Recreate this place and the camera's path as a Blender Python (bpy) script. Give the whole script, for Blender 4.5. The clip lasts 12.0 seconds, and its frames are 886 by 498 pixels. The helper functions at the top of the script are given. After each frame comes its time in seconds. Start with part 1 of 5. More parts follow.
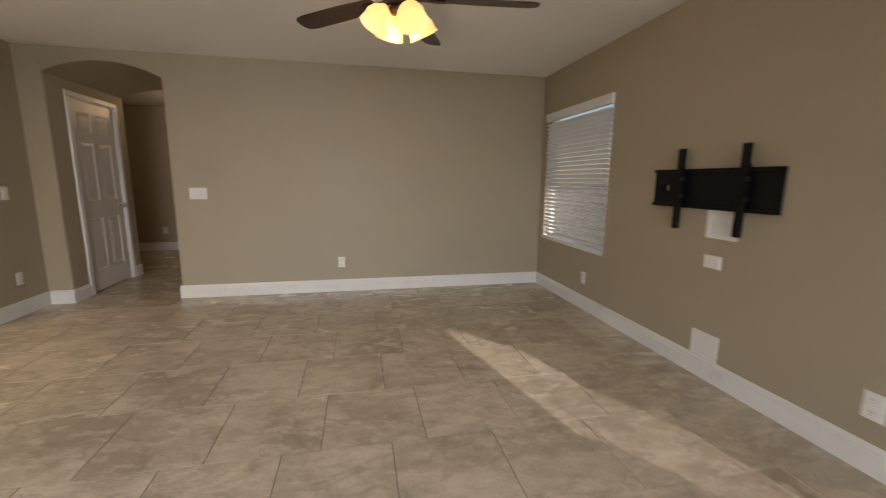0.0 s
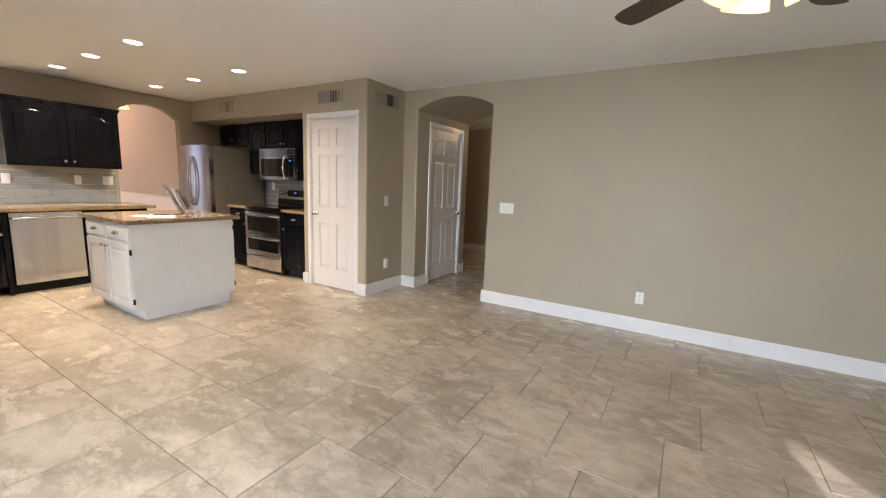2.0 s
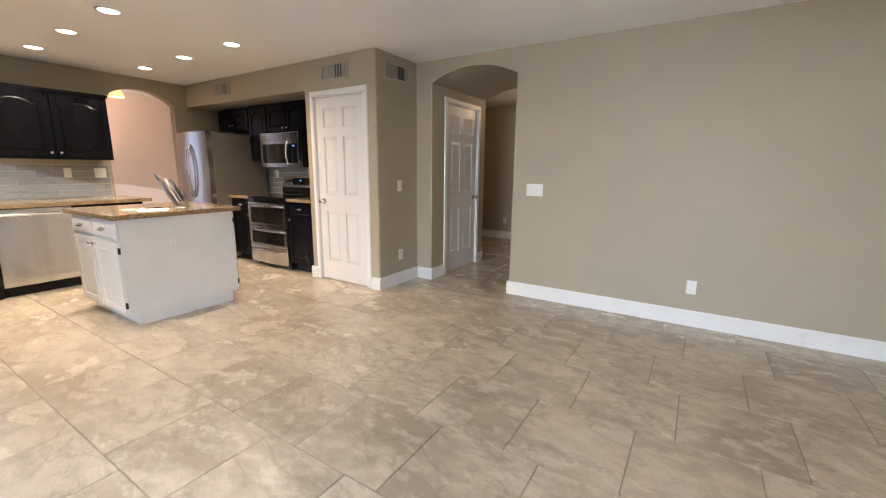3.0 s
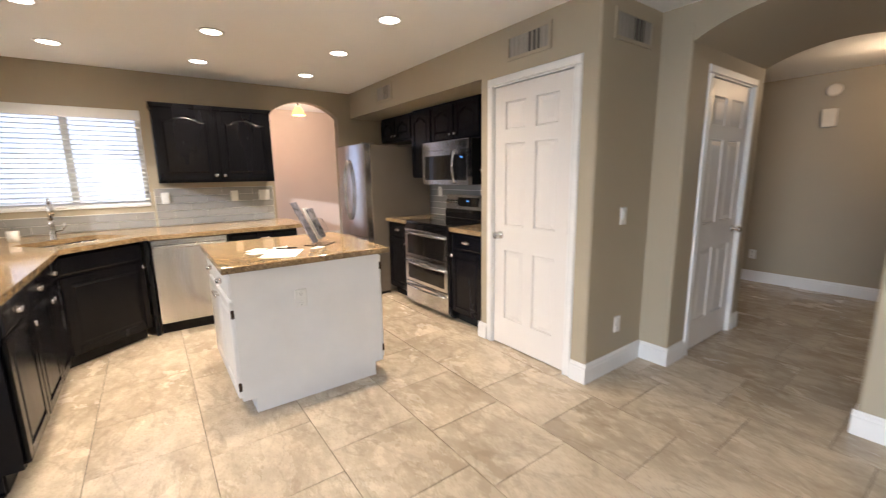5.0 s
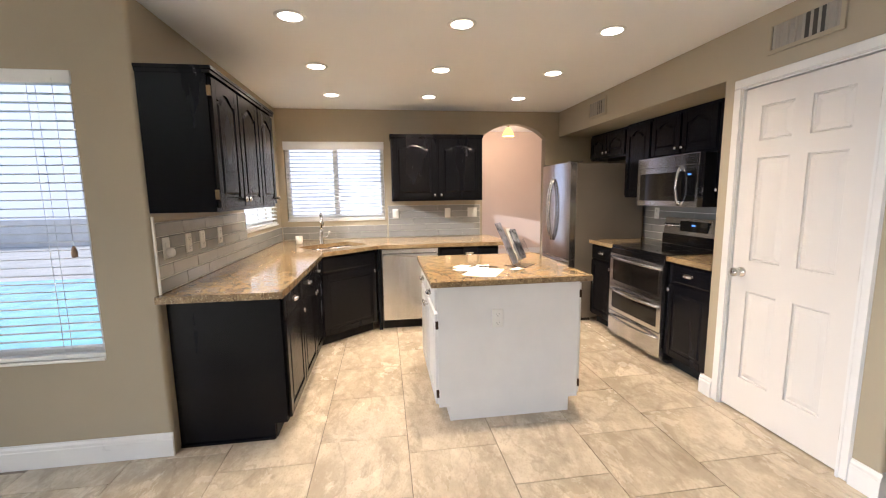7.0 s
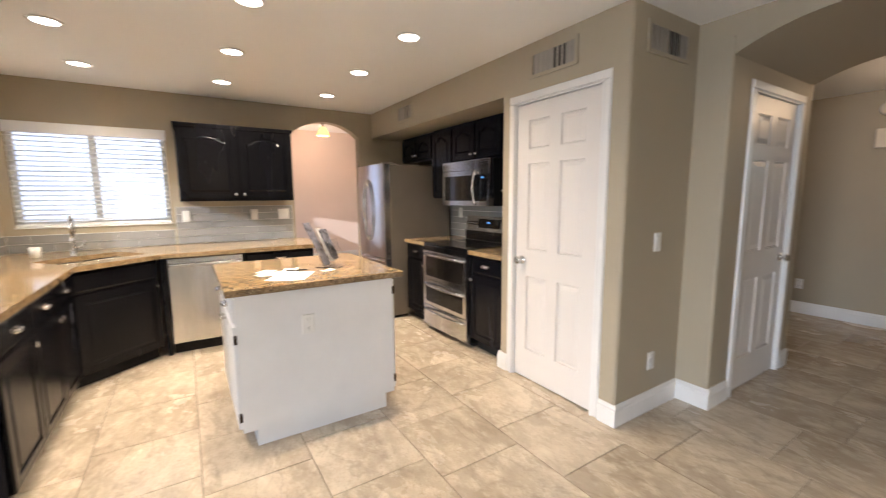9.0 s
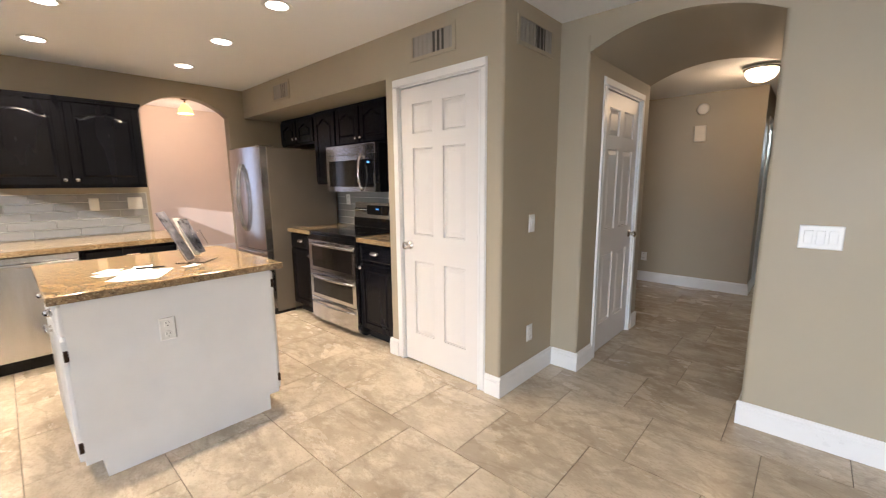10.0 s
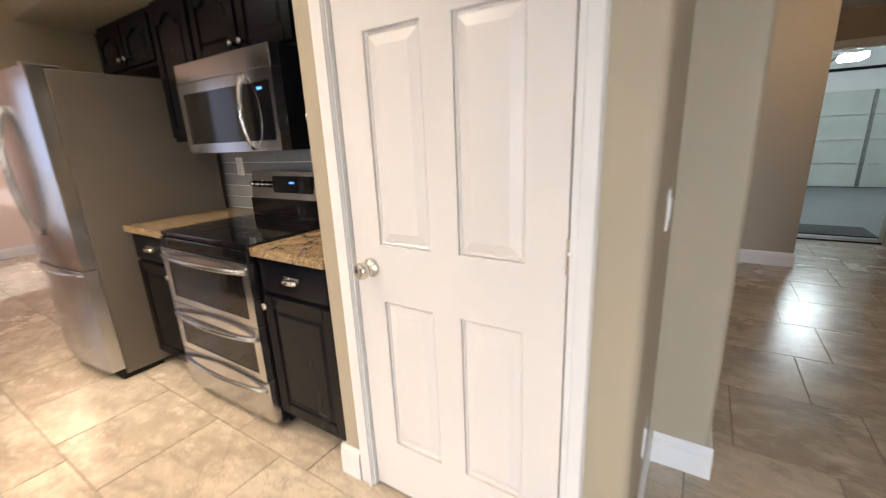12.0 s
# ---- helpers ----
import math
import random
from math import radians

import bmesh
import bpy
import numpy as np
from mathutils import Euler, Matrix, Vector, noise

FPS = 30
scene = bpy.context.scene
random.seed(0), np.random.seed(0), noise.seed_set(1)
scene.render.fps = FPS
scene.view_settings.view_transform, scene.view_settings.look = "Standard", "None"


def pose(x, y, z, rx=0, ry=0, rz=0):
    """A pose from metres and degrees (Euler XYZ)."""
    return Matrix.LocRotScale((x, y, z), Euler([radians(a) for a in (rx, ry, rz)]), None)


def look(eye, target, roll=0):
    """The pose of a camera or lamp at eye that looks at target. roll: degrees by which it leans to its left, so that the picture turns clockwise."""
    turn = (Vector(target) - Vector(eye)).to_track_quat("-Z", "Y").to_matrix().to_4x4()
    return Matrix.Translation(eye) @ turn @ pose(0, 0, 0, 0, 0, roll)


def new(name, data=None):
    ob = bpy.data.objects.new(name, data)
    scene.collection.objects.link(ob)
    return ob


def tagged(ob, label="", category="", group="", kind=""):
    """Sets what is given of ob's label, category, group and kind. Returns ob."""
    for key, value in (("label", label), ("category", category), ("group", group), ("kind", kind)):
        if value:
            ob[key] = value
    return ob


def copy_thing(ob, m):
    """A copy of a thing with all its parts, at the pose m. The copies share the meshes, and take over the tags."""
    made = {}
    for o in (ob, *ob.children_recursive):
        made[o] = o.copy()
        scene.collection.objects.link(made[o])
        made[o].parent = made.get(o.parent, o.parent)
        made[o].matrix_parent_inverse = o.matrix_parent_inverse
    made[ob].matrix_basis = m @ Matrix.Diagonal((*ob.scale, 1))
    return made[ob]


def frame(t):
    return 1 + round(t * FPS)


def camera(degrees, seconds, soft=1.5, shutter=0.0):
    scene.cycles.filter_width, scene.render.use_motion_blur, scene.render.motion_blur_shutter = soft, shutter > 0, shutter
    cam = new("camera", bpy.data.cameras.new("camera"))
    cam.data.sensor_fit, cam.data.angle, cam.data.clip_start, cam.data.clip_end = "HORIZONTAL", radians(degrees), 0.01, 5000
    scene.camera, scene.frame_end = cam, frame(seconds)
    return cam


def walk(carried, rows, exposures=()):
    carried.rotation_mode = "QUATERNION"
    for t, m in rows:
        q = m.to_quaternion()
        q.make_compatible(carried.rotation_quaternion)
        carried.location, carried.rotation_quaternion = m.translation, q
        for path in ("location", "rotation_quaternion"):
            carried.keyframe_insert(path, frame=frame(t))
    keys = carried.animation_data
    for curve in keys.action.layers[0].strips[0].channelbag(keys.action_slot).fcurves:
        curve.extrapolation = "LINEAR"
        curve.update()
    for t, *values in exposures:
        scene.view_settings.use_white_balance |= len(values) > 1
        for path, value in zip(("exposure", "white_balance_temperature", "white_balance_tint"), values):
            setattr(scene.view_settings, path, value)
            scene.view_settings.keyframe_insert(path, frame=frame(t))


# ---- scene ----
cam = camera(95.4, 12.0, soft=1.1, shutter=0.4)
PATH = [
    (0, (0.305, 0.549, 1.244), (0.708, 2.479, 0.908), 0.5),
    (0.5, (0.403, 0.893, 1.257), (0.402, 2.863, 0.914), 1.0),
    (1, (0.533, 1.068, 1.288), (-0.078, 2.943, 0.957), 2.0),
    (1.5, (0.525, 1.06, 1.336), (-0.448, 2.782, 1.039), 2.6),
    (2, (0.404, 0.98, 1.318), (-0.615, 2.671, 1.003), 2.2),
    (2.5, (0.262, 1.005, 1.284), (-0.754, 2.686, 0.908), 1.6),
    (2.7, (0.185, 1.094, 1.268), (-0.843, 2.767, 0.887), 1.1),
    (4.3, (-0.722, 1.962, 1.353), (-1.98, 3.459, 0.93), -1.7),
    (4.5, (-0.933, 2.051, 1.362), (-2.311, 3.443, 0.958), -1.6),
    (5, (-1.231, 2.218, 1.385), (-2.826, 3.37, 1.027), -0.9),
    (5.5, (-1.324, 2.284, 1.404), (-3.104, 3.142, 1.09), -0.7),
    (6, (-1.325, 2.283, 1.409), (-3.21, 2.886, 1.121), -0.6),
    (6.5, (-1.322, 2.249, 1.417), (-3.265, 2.634, 1.142), -0.9),
    (6.7, (-1.32, 2.228, 1.428), (-3.274, 2.552, 1.152), -0.9),
    (7.5, (-1.329, 2.24, 1.416), (-3.295, 2.503, 1.152), -0.8),
    (8.3, (-1.335, 2.272, 1.396), (-3.233, 2.85, 1.144), -0.7),
    (8.5, (-1.343, 2.294, 1.397), (-3.191, 3.017, 1.145), -0.6),
    (9, (-1.342, 2.345, 1.389), (-3.013, 3.412, 1.129), -0.4),
    (9.5, (-1.323, 2.384, 1.383), (-2.794, 3.708, 1.097), -0.4),
    (10, (-1.336, 2.412, 1.371), (-2.67, 3.866, 1.047), -0.5),
    (10.5, (-1.455, 2.575, 1.35), (-2.735, 4.067, 0.982), -0.8),
    (11, (-1.76, 2.891, 1.362), (-3.019, 4.386, 0.937), -1.4),
    (11.5, (-2.212, 3.152, 1.367), (-3.371, 4.706, 0.877), -1.6),
    (12, (-2.637, 3.503, 1.314), (-3.686, 5.123, 0.789), -2.5),
]
EXPOSURES = [
    (0.0, -0.52, 7100, 18), (0.3, -0.26, 6450, 17), (0.6, 0.06, 6200, 16), (1.0, 0.13, 6250, 16), (1.5, 0.14, 6200, 15), (4.0, 0.28, 6100, 15), (5.0, 0.32, 6080, 15), (12.0, 0.40, 6050, 15),
]
walk(cam, [(t, look(eye, target, roll)) for t, eye, target, roll in PATH], EXPOSURES)

# ---- world, sun, exposure ----
scene.view_settings.exposure = 0.0
SUN_DIR = Vector((-0.221, 0.925, -0.31)).normalized()
world = bpy.data.worlds.new("sky")
scene.world = world
world.use_nodes = True
wn = world.node_tree.nodes
sky = wn.new("ShaderNodeTexSky")
sky.sky_type = "NISHITA"
sky.sun_disc = False
sky.sun_elevation = math.asin(-SUN_DIR.z)
sky.sun_rotation = math.atan2(-SUN_DIR.x, -SUN_DIR.y)
world.node_tree.links.new(sky.outputs[0], wn["Background"].inputs[0])
wn["Background"].inputs[1].default_value = 0.15


def lamp(name, kind, energy, colour, m, size=0.1, size_y=None, spread=None, shape=None):
    d = bpy.data.lights.new(name, kind)
    d.energy, d.color = energy, colour
    if kind == "AREA":
        d.size = size
        d.shape = shape or ("RECTANGLE" if size_y else "DISK")
        if size_y:
            d.size_y = size_y
        if spread:
            d.spread = radians(spread)
    elif kind == "POINT":
        d.shadow_soft_size = size
    ob = new(name, d)
    ob.matrix_world = m
    return ob


sun = lamp("sun", "SUN", 5.0, (1.0, 0.985, 0.965), Vector((0, 0, -1)).rotation_difference(SUN_DIR).to_matrix().to_4x4())
sun.data.angle = radians(0.35)
CEIL = 2.42
WARM = (1.0, 0.81, 0.565)
COOL = (0.77, 0.88, 1.0)
DOWN_X, DOWN_Y = (-3.81, -4.70, -5.60), (1.745, 2.717, 3.668)
for dx in DOWN_X:
    for dy in DOWN_Y:
        lamp("downlight_lamp", "AREA", 9.4, WARM, pose(dx, dy, CEIL - 0.012), 0.11, spread=130)
FAN = Vector((0.552, 2.93, 0))
lamp("fan_lamp", "POINT", 9.0, (1.0, 0.74, 0.45), pose(FAN.x, FAN.y, 1.94), 0.08)
lamp("hall_lamp", "POINT", 9.5, (1.0, 0.68, 0.38), pose(-1.82, 7.4, 2.2), 0.1)
lamp("dining_lamp", "POINT", 34.0, (1.0, 0.68, 0.44), pose(-9.4, 4.74, 2.45), 0.08)
lamp("garage_lamp", "POINT", 60.0, (0.86, 1.0, 0.92), pose(-0.9, 12.5, 2.12), 0.3)
# area lamps added to stand in for sky light in the openings
lamp("window_light_side", "AREA", 3.4, (0.60, 0.79, 1.0), pose(-5.59, 0.86, 1.58, 90, 0, 0), 1.06, 0.92)
# covers only the out-of-view end of the patio window
lamp("window_light_patio", "AREA", 16.0, (0.78, 0.89, 1.0), pose(-3.70, -0.37, 1.32, 90, 0, -90), 0.46, 1.40)
lamp("window_light_sink", "AREA", 0.8, (0.62, 0.81, 1.0), pose(-6.425, 1.667, 1.595, 90, 0, -90), 1.10, 0.88)
# added at an unseen opening to brighten dining room and refrigerator front
lamp("sky_fill_dining", "AREA", 5.5, COOL, pose(-8.9, 2.56, 1.0, 84, 0, 22), 1.0, 0.9, 95)
# added at the unseen rear opening, tilted down to brighten the floor
lamp("sky_fill_rear", "AREA", 152.0, (0.79, 0.90, 1.0), pose(-0.35, -2.50, 1.15, 59, 0, 0), 2.4, 1.9, 98)

# ---- materials ----
MATS = {}


def ramp_mix(nt, fac, a, b):
    m = nt.nodes.new("ShaderNodeMix")
    m.data_type = "RGBA"
    nt.links.new(fac, m.inputs[0])
    for k, c in ((6, a), (7, b)):
        if isinstance(c, tuple):
            m.inputs[k].default_value = (*c[:3], 1)
        else:
            nt.links.new(c, m.inputs[k])
    return m.outputs[2]


def noise_node(nt, vec, scale, detail=4.0, rough=0.55, distortion=0.0):
    n = nt.nodes.new("ShaderNodeTexNoise")
    n.inputs["Scale"].default_value = scale
    n.inputs["Detail"].default_value = detail
    n.inputs["Roughness"].default_value = rough
    n.inputs["Distortion"].default_value = distortion
    if vec:
        nt.links.new(vec, n.inputs["Vector"])
    return n.outputs[0]


def steps(nt, fac, lo, hi):
    r = nt.nodes.new("ShaderNodeMapRange")
    r.inputs[1].default_value, r.inputs[2].default_value = lo, hi
    nt.links.new(fac, r.inputs[0])
    return r.outputs[0]


def base_mat(name):
    m = bpy.data.materials.new(name)
    m.use_nodes = True
    MATS[name] = m
    nt = m.node_tree
    return m, nt, nt.nodes["Principled BSDF"]


def coords(nt, stretch=None, shuffle=False):
    geo = nt.nodes.new("ShaderNodeNewGeometry").outputs["Position"]
    vec = geo
    if stretch:
        mp = nt.nodes.new("ShaderNodeMapping")
        mp.inputs["Scale"].default_value = stretch
        nt.links.new(vec, mp.inputs[0])
        vec = mp.outputs[0]
    if shuffle:
        oi = nt.nodes.new("ShaderNodeObjectInfo")
        mul = nt.nodes.new("ShaderNodeVectorMath")
        mul.operation = "MULTIPLY_ADD"
        nt.links.new(oi.outputs["Random"], mul.inputs[0])
        mul.inputs[1].default_value = (37.0, 61.0, 13.0)
        nt.links.new(vec, mul.inputs[2])
        vec = mul.outputs[0]
    return vec


def bump(nt, bsdf, height, strength, distance=0.002):
    b = nt.nodes.new("ShaderNodeBump")
    b.inputs["Strength"].default_value, b.inputs["Distance"].default_value = strength, distance
    nt.links.new(height, b.inputs["Height"])
    nt.links.new(b.outputs[0], bsdf.inputs["Normal"])


def mat(name, colour, rough=0.5, metal=0.0, vary=0.08, scale=6.0, grain=180.0, relief=0.1, stretch=None, spec=None, coat=0.0):
    """Paint, metal or plastic: large soft variation, fine relief, uneven gloss."""
    m, nt, b = base_mat(name)
    vec = coords(nt, stretch)
    big = noise_node(nt, vec, scale, 5)
    fine = noise_node(nt, vec, grain, 3)
    lo = tuple(c * (1 - vary) for c in colour)
    hi = tuple(min(1, c * (1 + vary)) for c in colour)
    nt.links.new(ramp_mix(nt, steps(nt, big, 0.3, 0.7), lo, hi), b.inputs["Base Color"])
    b.inputs["Metallic"].default_value = metal
    r = nt.nodes.new("ShaderNodeMapRange")
    r.inputs[1].default_value, r.inputs[2].default_value = 0.3, 0.7
    r.inputs[3].default_value, r.inputs[4].default_value = rough * 0.85, min(1, rough * 1.18)
    nt.links.new(big, r.inputs[0])
    nt.links.new(r.outputs[0], b.inputs["Roughness"])
    if coat:
        b.inputs["Coat Weight"].default_value = coat
        b.inputs["Coat Roughness"].default_value = 0.15
    if spec is not None:
        b.inputs["Specular IOR Level"].default_value = spec
    bump(nt, b, fine, relief)
    return m


def glow(name, colour, strength):
    m, nt, b = base_mat(name)
    b.inputs["Base Color"].default_value = (*colour, 1)
    b.inputs["Emission Color"].default_value = (*colour, 1)
    b.inputs["Emission Strength"].default_value = strength
    b.inputs["Roughness"].default_value = 0.3
    return m


WALL = mat("wall_paint", (0.385, 0.329, 0.238), 0.55, vary=0.035, scale=1.6, grain=130, relief=0.22)
DINING_WALL = mat("dining_paint", (0.64, 0.545, 0.48), 0.6, vary=0.03, scale=1.6, grain=130, relief=0.2)
CEILING = mat("ceiling_paint", (0.84, 0.84, 0.835), 0.7, vary=0.02, scale=1.2, grain=90, relief=0.35)
TRIM = mat("white_trim_paint", (0.75, 0.735, 0.715), 0.32, vary=0.03, scale=5, grain=60, relief=0.05)
DOOR = mat("white_door_paint", (0.71, 0.672, 0.635), 0.33, vary=0.012, scale=4, grain=70, relief=0.08, stretch=(1, 1, 0.15))
ISLAND = mat("island_white_paint", (0.76, 0.755, 0.75), 0.4, vary=0.04, scale=4, grain=60, relief=0.08)
BLACK = mat("black_cabinet_paint", (0.0045, 0.0047, 0.007), 0.24, vary=0.25, scale=5, grain=90, relief=0.08, stretch=(1, 1, 0.2), spec=0.21)
GAP = mat("shadow_gap_black", (0.008, 0.008, 0.008), 0.8, vary=0.1)
PLASTIC = mat("white_plastic", (0.78, 0.77, 0.74), 0.35, vary=0.03, scale=20, relief=0.03)
IVORY = mat("aged_ivory_plastic", (0.72, 0.64, 0.52), 0.4, vary=0.04, scale=15, relief=0.03)
SLAT = mat("blind_slat_white", (0.80, 0.80, 0.79), 0.4, vary=0.03, scale=8, relief=0.05)
# vertical tone streaks: brushed grain plus reflection bands put into the colour
STEEL = mat("brushed_stainless", (0.62, 0.62, 0.63), 0.2, 1.0, vary=0.16, scale=5, grain=9, relief=0.35, stretch=(1, 1, 0.06))
STEEL_SIDE = mat("grey_appliance_side", (0.19, 0.168, 0.14), 0.45, 0.3, vary=0.06, scale=4, grain=220, relief=0.08)
CHROME = mat("polished_nickel", (0.72, 0.69, 0.65), 0.16, 1.0, vary=0.05, scale=10, relief=0.02)
BRASS = mat("antique_hinge_metal", (0.25, 0.18, 0.10), 0.35, 1.0, vary=0.2, scale=20, relief=0.05)
BLACK_GLASS = mat("black_ceramic_glass", (0.006, 0.006, 0.007), 0.06, vary=0.2, scale=3, relief=0.0)
OVEN_GLASS = mat("dark_oven_glass", (0.016, 0.014, 0.013), 0.08, vary=0.2, scale=3, relief=0.0, spec=0.3)
MOUNT = mat("black_powder_coat", (0.004, 0.004, 0.0045), 0.5, vary=0.2, scale=20, grain=300, relief=0.15, spec=0.2)
FAN_WOOD = mat("dark_walnut_blade", (0.045, 0.022, 0.013), 0.4, vary=0.35, scale=6, grain=60, relief=0.12, stretch=(3, 3, 3))
BRONZE = mat("oil_rubbed_bronze", (0.05, 0.03, 0.02), 0.4, 0.8, vary=0.25, scale=15, relief=0.05)
PAPER = mat("white_paper", (0.82, 0.81, 0.79), 0.7, vary=0.03, scale=10, relief=0.05)
PRINT = mat("printed_leaflet_grey", (0.22, 0.22, 0.26), 0.3, vary=0.7, scale=22, grain=60, relief=0.02)
TASSEL = mat("tan_wood_tassel", (0.36, 0.24, 0.15), 0.5, vary=0.15, scale=30, relief=0.05)
GROUT = mat("floor_grout", (0.19, 0.157, 0.12), 0.85, vary=0.15, scale=9, grain=200, relief=0.3)
GROUT_LIGHT = mat("splash_grout", (0.70, 0.685, 0.65), 0.8, vary=0.08, scale=9, grain=200, relief=0.2)
CONCRETE = mat("garage_concrete", (0.15, 0.16, 0.165), 0.45, vary=0.2, scale=1.2, grain=120, relief=0.25)
GARAGE_DOOR = mat("garage_door_white", (0.62, 0.66, 0.62), 0.45, vary=0.05, scale=3, relief=0.1)
GALV = mat("galvanised_track", (0.35, 0.36, 0.36), 0.4, 0.9, vary=0.15, scale=12, relief=0.05)
MAT_GREY = mat("grey_door_mat", (0.07, 0.075, 0.08), 0.95, vary=0.25, scale=40, grain=400, relief=0.6)
BULB = glow("lit_downlight_lens", (1.0, 0.90, 0.74), 14.0)
SHADE = glow("lit_frosted_glass_shade", (1.0, 0.66, 0.25), 1.5)
HALL_GLASS = glow("lit_alabaster_bowl", (1.0, 0.80, 0.52), 5.0)
DINING_GLASS = glow("lit_amber_shade", (1.0, 0.44, 0.12), 2.2)
GARAGE_GLASS = glow("lit_opener_lens", (0.9, 1.0, 1.0), 24.0)
CLOCK = glow("blue_display_digits", (0.10, 0.35, 1.0), 1.2)
POOL = mat("pool_water", (0.24, 0.72, 0.82), 0.08, vary=0.25, scale=2.5, grain=9, relief=0.5)
PATIO = mat("patio_concrete", (0.66, 0.63, 0.60), 0.8, vary=0.12, scale=2, grain=90, relief=0.3)
FENCE = mat("stucco_garden_wall", (0.80, 0.79, 0.82), 0.9, vary=0.1, scale=2, grain=90, relief=0.4)
GRASS = mat("desert_ground", (0.30, 0.25, 0.19), 0.95, vary=0.2, scale=1.5, grain=60, relief=0.5)
LEAF = mat("shrub_leaf", (0.06, 0.10, 0.035), 0.6, vary=0.4, scale=12, relief=0.1)
BARK = mat("trunk_bark", (0.14, 0.10, 0.07), 0.9, vary=0.25, scale=12, grain=60, relief=0.6)


def glass_mat():
    m, nt, b = base_mat("window_glass")
    b.inputs["Base Color"].default_value = (0.97, 0.99, 0.98, 1)
    b.inputs["Roughness"].default_value = 0.0
    b.inputs["Transmission Weight"].default_value = 1.0
    b.inputs["IOR"].default_value = 1.2
    return m


def acrylic_mat():
    m, nt, b = base_mat("clear_acrylic")
    b.inputs["Base Color"].default_value = (0.95, 0.96, 0.97, 1)
    b.inputs["Roughness"].default_value = 0.03
    b.inputs["Transmission Weight"].default_value = 1.0
    b.inputs["IOR"].default_value = 1.15
    return m


def tile_mat():
    """Stone-look porcelain: flowing beige and grey clouds with pale streaks, each tile cut from another place."""
    m, nt, b = base_mat("stone_porcelain")
    vec = coords(nt, None, True)
    isl = nt.nodes.new("ShaderNodeNewGeometry").outputs["Random Per Island"]
    off = nt.nodes.new("ShaderNodeVectorMath")
    off.operation = "MULTIPLY_ADD"
    nt.links.new(isl, off.inputs[0])
    off.inputs[1].default_value = (23.0, 47.0, 11.0)
    nt.links.new(vec, off.inputs[2])
    turn = nt.nodes.new("ShaderNodeMapping")
    turn.inputs["Rotation"].default_value = (0, 0, radians(32))
    turn.inputs["Scale"].default_value = (1.0, 1.7, 1.0)
    nt.links.new(off.outputs[0], turn.inputs[0])
    vec = turn.outputs[0]
    clouds = noise_node(nt, vec, 1.15, 9, 0.58, 0.25)
    streaks = noise_node(nt, vec, 1.6, 11, 0.66, 0.35)
    vein = noise_node(nt, vec, 1.3, 8, 0.60, 0.4)
    fine = noise_node(nt, vec, 60, 5)
    c = ramp_mix(nt, steps(nt, clouds, 0.34, 0.66), (0.39, 0.325, 0.245), (0.60, 0.515, 0.40))
    c = ramp_mix(nt, steps(nt, streaks, 0.50, 0.74), c, (0.70, 0.615, 0.495))
    mottle = noise_node(nt, vec, 7.5, 7, 0.68)
    c = ramp_mix(nt, steps(nt, mottle, 0.50, 0.78), c, (0.41, 0.345, 0.262))
    c = ramp_mix(nt, steps(nt, mottle, 0.50, 0.24), c, (0.68, 0.60, 0.48))
    # narrow darker seams where the second field crosses its middle
    mid = nt.nodes.new("ShaderNodeMath")
    mid.operation = "SUBTRACT"
    nt.links.new(vein, mid.inputs[0])
    mid.inputs[1].default_value = 0.5
    near = nt.nodes.new("ShaderNodeMath")
    near.operation = "ABSOLUTE"
    nt.links.new(mid.outputs[0], near.inputs[0])
    seam = nt.nodes.new("ShaderNodeMapRange")
    seam.inputs[1].default_value, seam.inputs[2].default_value = 0.0, 0.022
    seam.inputs[3].default_value, seam.inputs[4].default_value = 0.30, 0.0
    nt.links.new(near.outputs[0], seam.inputs[0])
    c = ramp_mix(nt, seam.outputs[0], c, (0.23, 0.185, 0.14))
    c = ramp_mix(nt, steps(nt, fine, 0.54, 1.1), c, (0.36, 0.30, 0.23))
    nt.links.new(c, b.inputs["Base Color"])
    r = nt.nodes.new("ShaderNodeMapRange")
    r.inputs[1].default_value, r.inputs[2].default_value = 0.3, 0.75
    r.inputs[3].default_value, r.inputs[4].default_value = 0.30, 0.19
    nt.links.new(streaks, r.inputs[0])
    nt.links.new(r.outputs[0], b.inputs["Roughness"])
    bump(nt, b, streaks, 0.10, 0.003)
    return m


def granite_mat():
    m, nt, b = base_mat("gold_granite")
    vec = coords(nt)
    v = nt.nodes.new("ShaderNodeTexVoronoi")
    v.inputs["Scale"].default_value = 130
    nt.links.new(vec, v.inputs["Vector"])
    flow = noise_node(nt, vec, 11, 7, 0.65, 1.2)
    spots = noise_node(nt, vec, 60, 6, 0.7, 0.6)
    c = ramp_mix(nt, steps(nt, flow, 0.35, 0.65), (0.18, 0.118, 0.06), (0.355, 0.25, 0.135))
    c = ramp_mix(nt, steps(nt, spots, 0.54, 0.66), c, (0.055, 0.036, 0.024))
    c = ramp_mix(nt, steps(nt, v.outputs["Distance"], 0.62, 0.85), c, (0.47, 0.37, 0.22))
    nt.links.new(c, b.inputs["Base Color"])
    b.inputs["Roughness"].default_value = 0.09
    bump(nt, b, spots, 0.02)
    return m


